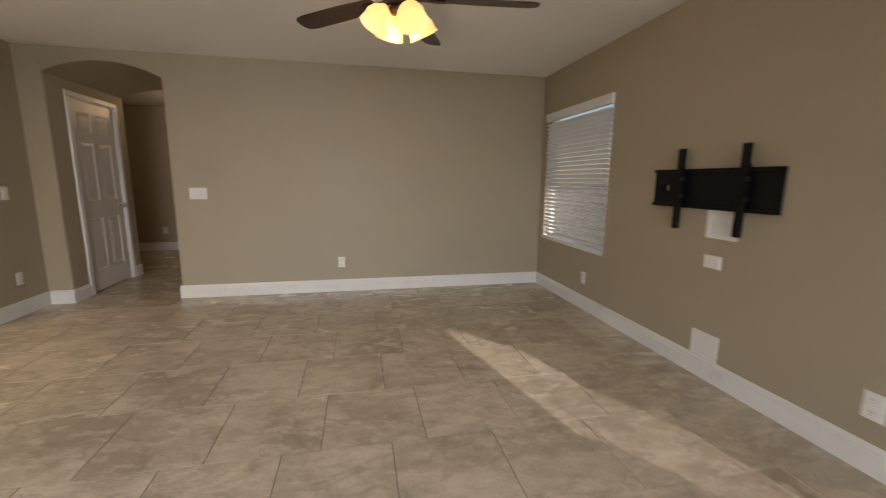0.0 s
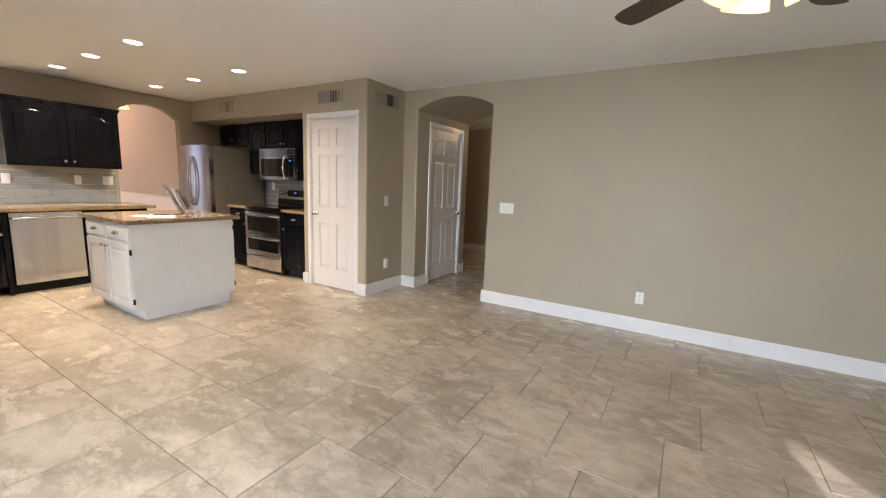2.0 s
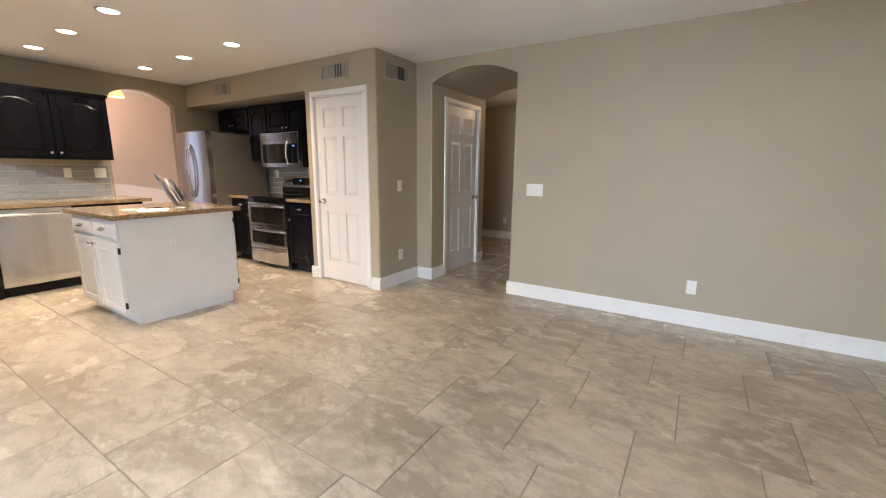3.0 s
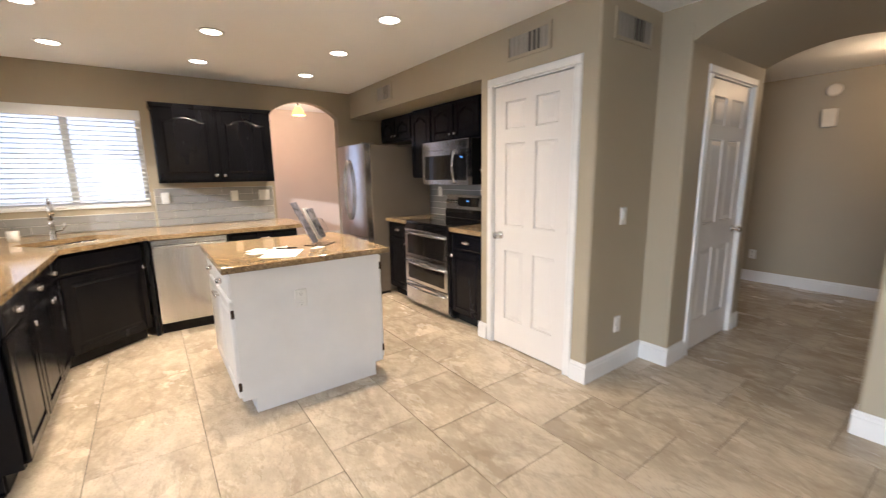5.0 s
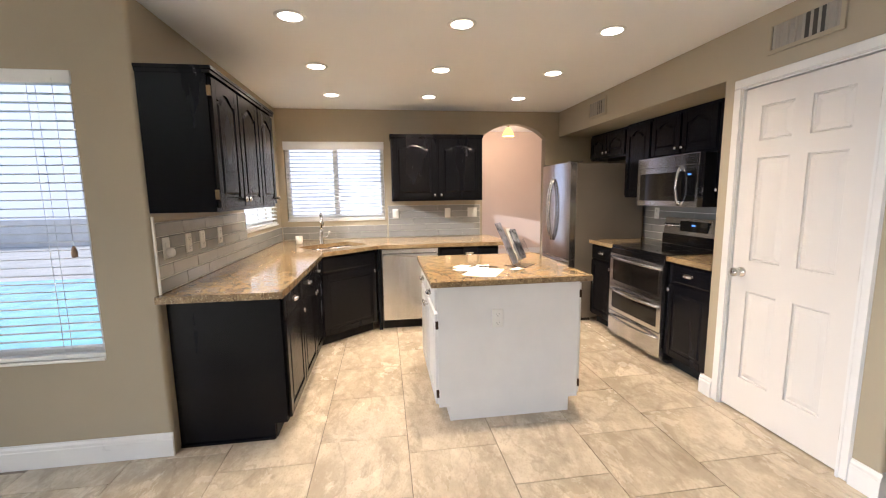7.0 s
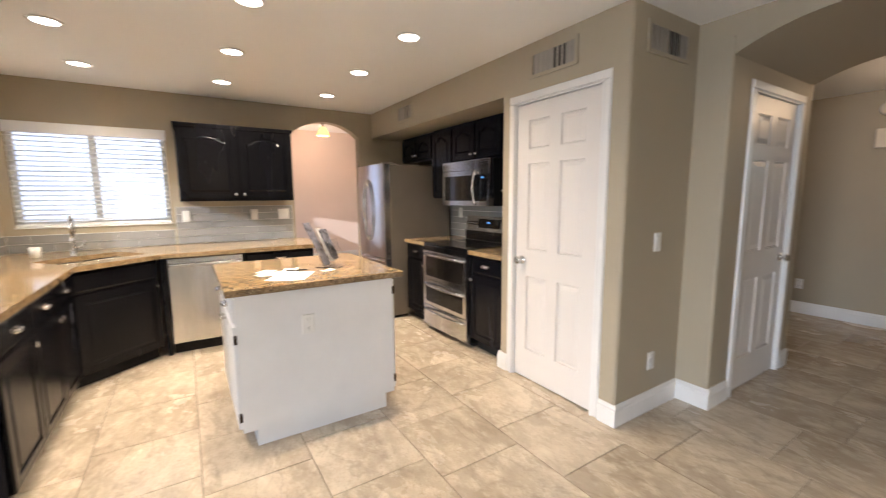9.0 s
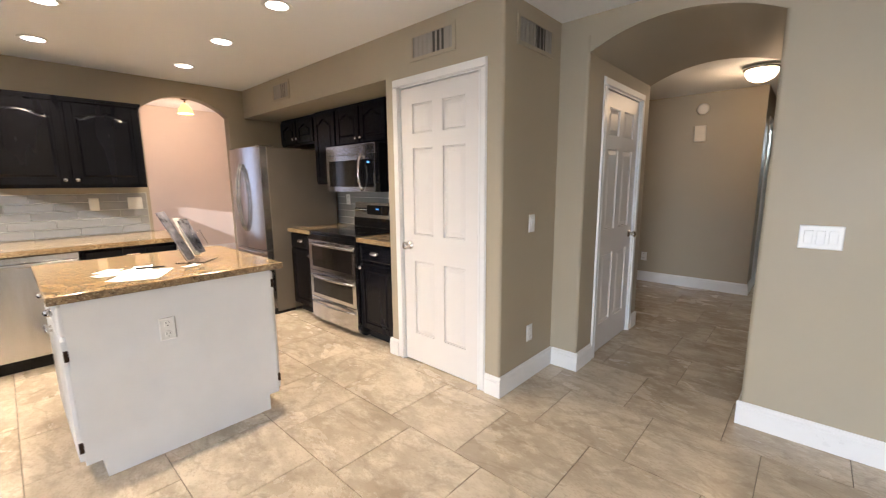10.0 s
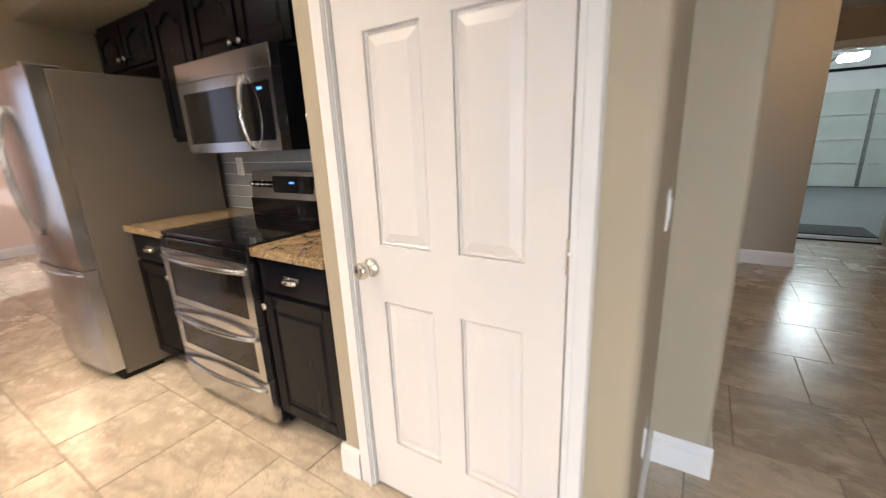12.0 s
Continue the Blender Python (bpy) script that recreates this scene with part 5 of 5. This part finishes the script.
first = downlight(DOWN_X[0], DOWN_Y[0])
for x in DOWN_X:
    for y in DOWN_Y:
        if (x, y) != (DOWN_X[0], DOWN_Y[0]):
            copy_thing(first, pose(x, y, CEIL))

# ---- ceiling fan ----
fan = thing("ceiling_fan", pose(FAN.x, FAN.y, CEIL), "bronze ceiling fan with dark walnut blades and four lit glass shades", "ceiling fan")
part("canopy", lathe(bm_new(), [(0.0, 0), (0.07, 0), (0.068, -0.02), (0.035, -0.05), (0.013, -0.055), (0.013, -0.10), (0, -0.10)]), BRONZE, fan)
part("motor", lathe(bm_new(), [(0.0, -0.09), (0.05, -0.095), (0.10, -0.12), (0.115, -0.15), (0.115, -0.19), (0.09, -0.22), (0.05, -0.225), (0.045, -0.245), (0.06, -0.255), (0.055, -0.28), (0.02, -0.295), (0, -0.295)], n=28), BRONZE, fan)
for k in range(5):
    a = radians(-6 + 72 * k)
    rot = Matrix.Rotation(a, 4, "Z") @ Matrix.Translation((0, 0, -0.205)) @ Matrix.Rotation(radians(11), 4, "X")
    bm = bm_new()
    pts = [(0.17, -0.052), (0.45, -0.066), (0.70, -0.068)] + [(0.735 + 0.04 * math.cos(radians(q)), 0.066 * math.sin(radians(q))) for q in range(-60, 61, 15)] + [(0.70, 0.068), (0.45, 0.066), (0.17, 0.052)]
    prism(bm, pts, -0.004, 0.004)
    bmesh.ops.transform(bm, matrix=rot, verts=bm.verts[:])
    bl = part("blade", bm, FAN_WOOD, fan, "dark walnut blade")
    bm = bm_new()
    prism(bm, [(0.09, -0.018), (0.16, -0.014), (0.20, -0.04), (0.245, -0.03), (0.245, 0.03), (0.20, 0.04), (0.16, 0.014), (0.09, 0.018)], -0.012, -0.0045)
    bmesh.ops.transform(bm, matrix=rot, verts=bm.verts[:])
    part("blade_iron", bm, BRONZE, bl)
for k in range(4):
    a = radians(20 + 90 * k)
    base = Matrix.Rotation(a, 4, "Z")
    bm = bm_new()
    tube(bm, [base @ Vector(p) for p in ((0.03, 0, -0.262), (0.065, 0, -0.25), (0.09, 0, -0.262), (0.097, 0, -0.28))], 0.009)
    arm = part("arm", bm, BRONZE, fan)
    rot = base @ Matrix.Translation((0.095, 0, -0.268)) @ Matrix.Rotation(radians(180 - 28), 4, "Y")
    bm = bm_new()
    lathe(bm, [(0.02, -0.005), (0.028, 0.005), (0.056, 0.03), (0.072, 0.06), (0.074, 0.09), (0.082, 0.118), (0.079, 0.117), (0.070, 0.09), (0.068, 0.06), (0.052, 0.032), (0.02, 0.012)], rot, 22)
    part("shade", bm, SHADE, fan, "glowing frosted tulip shade")

# ---- vents ----
def vent(name, m, w, h, label, blades=9):
    v = thing(name, m, label, "air vent", "air vents")
    bm = bm_new()
    e = 0.022
    for x0, x1, z0, z1 in ((-w / 2, -w / 2 + e, -h / 2, h / 2), (w / 2 - e, w / 2, -h / 2, h / 2), (-w / 2 + e, w / 2 - e, -h / 2, -h / 2 + e), (-w / 2 + e, w / 2 - e, h / 2 - e, h / 2)):
        box(bm, x0, x1, -0.011, -0.0005, z0, z1)
    part("frame", bm, WALL, v, "frame painted like the wall")
    # no hole here: the duct's shade is put into this plate's colour
    part("duct", one_box(-w / 2 + e, w / 2 - e, -0.003, -0.0006, -h / 2 + e, h / 2 - e), DUCT, v, "plate coloured dark for the shade inside the duct")
    part("damper", one_box(w * 0.26, w / 2 - e, -0.0055, -0.0035, -h / 2 + e, h / 2 - e), VENT, v, "tan damper plate")
    part("damper", one_box(-w / 2 + e + 0.006, -w * 0.02, -0.0055, -0.0035, -h / 2 + e, h / 2 - e), VENT, v, "tan damper plate")
    for i in range(blades):
        x = -w / 2 + e + (i + 0.5) * (w - 2 * e) / blades
        bm = bm_new()
        prism(bm, [(x - 0.006, -0.0115), (x - 0.0045, -0.0125), (x + 0.004, -0.004), (x + 0.0025, -0.0035)], -h / 2 + e, h / 2 - e)
        part("slat", bm, VENT, v)
    return v


DUCT = mat("vent_duct_shadow", (0.06, 0.054, 0.046), 0.7, vary=0.1)
VENT = mat("vent_tan_enamel", (0.31, 0.285, 0.245), 0.45, vary=0.05, scale=8, relief=0.05)
vent("air_vent", pose(-3.265, PANTRY_Y, 2.268), 0.40, 0.172, "tan painted supply register above the pantry door")
vent("air_vent", pose(-5.345, PANTRY_Y, 2.28), 0.35, 0.178, "tan painted supply register on the soffit")
vent("air_vent", pose(PANTRY_X, 4.775, 2.258, 0, 0, 90), 0.43, 0.175, "tan painted register on the pantry side wall")

# ---- television wall ----
tv = thing("television_mount", pose(RIGHT_X, 2.682, 1.205, 0, 0, -90), "black steel tilting television bracket screwed to the wall", "wall mount")
bm = bm_new()
for x0, x1, z0, z1 in ((-0.46, 0.44, 0.085, 0.125), (-0.46, 0.44, -0.125, -0.085), (-0.46, -0.40, -0.085, 0.085), (-0.30, 0.44, -0.085, 0.085)):
    box(bm, x0, x1, -0.03, -0.001, z0, z1)
ring = [(-0.35 + 0.03 * math.cos(radians(a)), 0.03 * math.sin(radians(a))) for a in range(0, 361, 20)]
for q0, q1 in zip(ring, ring[1:]):
    def edge(q):
        dx, dz = q[0] + 0.35, q[1]
        k = min(0.05 / max(abs(dx), 1e-6), 0.085 / max(abs(dz), 1e-6))
        return (-0.35 + dx * k, dz * k)
    plate(bm, [q0, q1, edge(q1), edge(q0)], -0.03, -0.001)
box(bm, -0.46, 0.44, -0.045, -0.03, 0.105, 0.125)
box(bm, -0.46, 0.44, -0.045, -0.03, -0.125, -0.105)
part("wall_plate", bm, MOUNT, tv)
for x in (-0.198, 0.257):
    bm = bm_new()
    box(bm, x - 0.02, x + 0.02, -0.075, -0.046, -0.265, 0.255, bevel=0.004)
    box(bm, x - 0.028, x + 0.028, -0.06, -0.046, -0.11, 0.14, bevel=0.003)
    r = part("rail", bm, MOUNT, tv, "black vertical hook rail")
    for z in (-0.05, 0.06):
        part("tilt_knob", lathe(bm_new(), [(0, 0), (0.014, 0), (0.014, 0.012), (0, 0.012)], Matrix.Translation((x + 0.021, -0.06, z)) @ Matrix.Rotation(radians(90), 4, "Y"), 12), BRONZE, r)
bx = thing("recessed_outlet_box", pose(RIGHT_X, 2.575, 0.995, 0, 0, -90), "white recessed power box behind the mount", "outlet box")
bm = bm_new()
for x0, x1, z0, z1 in ((-0.11, -0.085, -0.09, 0.09), (0.085, 0.11, -0.09, 0.09), (-0.085, 0.085, 0.065, 0.09), (-0.085, 0.085, -0.09, -0.065)):
    box(bm, x0, x1, -0.008, -0.0005, z0, z1)
part("frame", bm, PLASTIC, bx)
part("cover", one_box(-0.084, 0.084, -0.004, -0.0006, -0.064, 0.064), PLASTIC, bx)
bx = thing("cable_box", pose(RIGHT_X, 2.60, 0.215, 0, 0, -90), "white square cable outlet box above the baseboard", "outlet box")
bm = bm_new()
for x0, x1, z0, z1 in ((-0.10, -0.08, -0.085, 0.085), (0.08, 0.10, -0.085, 0.085), (-0.08, 0.08, 0.065, 0.085), (-0.08, 0.08, -0.085, -0.065)):
    box(bm, x0, x1, -0.010, -0.0005, z0, z1)
part("frame", bm, PLASTIC, bx)
part("cover", one_box(-0.079, 0.079, -0.005, -0.0006, -0.064, 0.064), PLASTIC, bx)

# ---- hall ----
hl = thing("flush_ceiling_light", pose(-1.82, 7.35, CEIL), "lit alabaster bowl ceiling light with nickel rim", "ceiling light")
part("pan", lathe(bm_new(), [(0, 0), (0.125, 0), (0.148, -0.02), (0.145, -0.035), (0.125, -0.04), (0, -0.04)], n=30), CHROME, hl)
part("bowl", lathe(bm_new(), [(0.128, -0.036), (0.124, -0.075), (0.098, -0.115), (0.055, -0.138), (0, -0.145)], n=30), HALL_GLASS, hl, "glowing alabaster glass bowl")
sd = thing("smoke_detector", pose(-2.45, HALL_Y, 2.23), "round ivory smoke detector high on the hall wall", "smoke detector")
part("case", lathe(bm_new(), [(0, 0.035), (0.05, 0.034), (0.064, 0.024), (0.068, 0.0), (0, 0.0)], Matrix.Rotation(radians(90), 4, "X"), 24), IVORY, sd)
part("grille", lathe(bm_new(), [(0.03, 0.036), (0.034, 0.0375), (0.04, 0.036)], Matrix.Rotation(radians(90), 4, "X"), 24), IVORY, sd)
ch = thing("door_chime", pose(-2.455, HALL_Y, 1.94), "ivory rectangular door chime on the hall wall", "door chime")
part("cover", one_box(-0.06, 0.06, -0.045, -0.001, -0.095, 0.095, bevel=0.006), IVORY, ch)
part("side_vent", one_box(-0.0615, -0.0595, -0.035, -0.01, -0.06, 0.06), VENT, ch)

# ---- dining room ----
pd = thing("pendant_light", pose(-9.4, 4.74, DZ), "small amber glass pendant lit in the dining room", "pendant light")
part("canopy", lathe(bm_new(), [(0, 0), (0.06, 0), (0.055, -0.02), (0.01, -0.03), (0.01, -0.10), (0, -0.10)]), BRONZE, pd)
part("shade", lathe(bm_new(), [(0.015, -0.08), (0.05, -0.10), (0.09, -0.16), (0.12, -0.25), (0.115, -0.25), (0.085, -0.165), (0.045, -0.11), (0.015, -0.09)], n=24), DINING_GLASS, pd, "glowing amber glass shade")

# ---- garage ----
gd = thing("garage_door", pose(0.05, 15.05, 0), "closed pale sectional garage door with metal struts", "garage door", kind="structure")
for r in range(4):
    for c in range(4):
        bm = bm_new()
        x0 = -2.44 + c * 1.22
        plate(bm, [(x0 + 0.002, 0.01 + r * 0.475), (x0 + 1.218, 0.01 + r * 0.475), (x0 + 1.218, 0.477 + r * 0.475), (x0 + 0.002, 0.477 + r * 0.475)], 0.04, 0.0, 0.006)
        part("panel", bm, GARAGE_DOOR, gd)
for c in range(5):
    bm = bm_new()
    x0 = -2.44 + c * 1.22
    box(bm, x0 - 0.03, x0 + 0.03, -0.03, -0.001, 0.01, 1.90)
    part("stile", bm, GALV, gd, "galvanised hinge stile")
part("bottom_seal", one_box(-2.44, 2.44, -0.01, 0.04, -0.002, 0.0095), GAP, gd, "black rubber bottom seal")
part("torsion_bar", tube(bm_new(), [(-2.5, -0.08, 2.3), (2.5, -0.08, 2.3)], 0.03), MOUNT, gd, "black torsion spring bar")
for sx in (-2.5, 2.5):
    bm = bm_new()
    tube(bm, [(sx, -0.06, 0), (sx, -0.06, 1.95), (sx, -0.12, 2.1), (sx, -0.3, 2.2), (sx, -3.2, 2.25)], 0.02)
    part("track", bm, GALV, gd, "galvanised track")
op = thing("garage_opener", pose(-0.9, 12.5, 2.27), "white ceiling garage opener with lit lens", "garage opener")
part("case", one_box(-0.16, 0.16, -0.2, 0.2, 0.02, 0.16, bevel=0.02), PLASTIC, op)
part("lens", one_box(-0.15, 0.15, -0.19, 0.19, -0.06, 0.019, bevel=0.03), GARAGE_GLASS, op, "glowing light lens")
bm = bm_new()
for sx in (-0.12, 0.12):
    box(bm, sx - 0.012, sx + 0.012, -0.004, 0.004, 0.155, 0.48)
part("hanger", bm, GALV, op, "perforated hanger straps")
part("rail", one_box(-0.02, 0.02, 0.2, 2.4, 0.08, 0.12), GALV, op)
solid("door_mat", one_box(-1.75, -0.85, 9.95, 10.55, 0.0045, 0.016, bevel=0.004), MAT_GREY, "dark grey mat inside the garage door", "mat")


# ---- garden trees seen through the blinds ----
def tree(x, y, h):
    t = thing("tree", pose(x, y, -0.25), "leafy garden tree beyond the pool", "tree", "garden trees")
    bm = bm_new()
    tube(bm, [(0, 0, 0), (0.05, 0.02, h * 0.25), (0.0, 0.06, h * 0.5), (0.08, 0, h * 0.8)], 0.08, 8)
    for k in range(6):
        a = k * 2.4
        tube(bm, [(0.02, 0.03, h * 0.4), (0.5 * math.cos(a), 0.5 * math.sin(a), h * (0.6 + 0.04 * k)), (0.9 * math.cos(a), 0.9 * math.sin(a), h * (0.72 + 0.03 * k))], 0.03, 6)
    part("trunk", bm, BARK, t)
    bm = bm_new()
    for k in range(1300):
        d = Vector((random.gauss(0, 0.55), random.gauss(0, 0.55), random.gauss(0, 0.42)))
        c = Vector((0, 0, h * 0.78)) + d * (0.55 + 0.3 * math.sin(3 * d.x + 2 * d.z))
        u = Vector((random.uniform(-1, 1), random.uniform(-1, 1), random.uniform(-1, 1))).normalized()
        v = u.cross(Vector((random.uniform(-1, 1), 0.3, 0.7))).normalized()
        s0 = random.uniform(0.05, 0.10)
        vs = [bm.verts.new(c + u * s0), bm.verts.new(c + v * s0 * 0.45), bm.verts.new(c - u * s0), bm.verts.new(c - v * s0 * 0.45)]
        bm.faces.new(vs)
    part("crown", bm, LEAF, t)


tree(-8.6, -5.6, 3.4)
tree(-14.6, -3.0, 3.8)

# ---- floor tiles ----
TX, TY, GAPW = 0.501, 0.505, 0.004


def tile_mesh():
    bm = bm_new()
    plate_pts = [(0, 0), (TX - GAPW, 0), (TX - GAPW, TY - GAPW), (0, TY - GAPW)]
    lo = [bm.verts.new((x, y, -0.005)) for x, y in plate_pts]
    hi = [bm.verts.new((x + (0.0012 if x == 0 else -0.0012), y + (0.0012 if y == 0 else -0.0012), 0.0)) for x, y in plate_pts]
    md = [bm.verts.new((x, y, -0.0012)) for x, y in plate_pts]
    bm.faces.new(hi)
    for a, b in ((lo, md), (md, hi)):
        for i in range(4):
            bm.faces.new((a[i], a[(i + 1) % 4], b[(i + 1) % 4], b[i]))
    return bm


shared = mesh_of("tile", tile_mesh(), TILE)
rest_v, rest_f = [], []
for k in range(-9, 16):
    y = 1.815 + k * TY
    off = 0.33 if k % 2 == 0 else 0.0
    for i in range(-15, 14):
        x = -3.405 + off + i * TX
        if x > 3.3 or x < -10.6 or y > 9.6 or y < -2.9:
            continue
        if x < -6.7 and (y > 6.9 or y < 1.5):
            continue
        if x + TX / 2 < -3.67 and y + TY / 2 < 0.97:
            continue
        if x + TX / 2 < -6.4 and y + TY / 2 < 2.45:
            continue
        if x > 2.5 and y > 0.4:
            continue
        if y > 5.2 and x > 0.6:
            continue
        if -6.5 < x < 2.4 and 0.2 < y < 6.6 and not (y > 5.2 and x < -3.1):
            t = new("tile", shared)
            t.parent = floor
            t.location = (x + GAPW / 2, y + GAPW / 2, random.uniform(-0.0004, 0.0004))
            t.rotation_euler = (random.uniform(-0.0008, 0.0008), random.uniform(-0.0008, 0.0008), 0)
        else:
            n = len(rest_v)
            x0, y0, x1, y1 = x + GAPW / 2, y + GAPW / 2, x + TX - GAPW / 2, y + TY - GAPW / 2
            rest_v += [(x0, y0, -0.005), (x1, y0, -0.005), (x1, y1, -0.005), (x0, y1, -0.005), (x0, y0, 0), (x1, y0, 0), (x1, y1, 0), (x0, y1, 0)]
            rest_f += [tuple(n + q for q in f) for f in ((4, 5, 6, 7), (0, 1, 5, 4), (1, 2, 6, 5), (2, 3, 7, 6), (3, 0, 4, 7))]
me = bpy.data.meshes.new("tiles")
me.from_pydata(rest_v, [], rest_f)
me.materials.append(TILE)
rest = new("tiles", me)
rest.parent = floor
tagged(rest, kind="stuff")
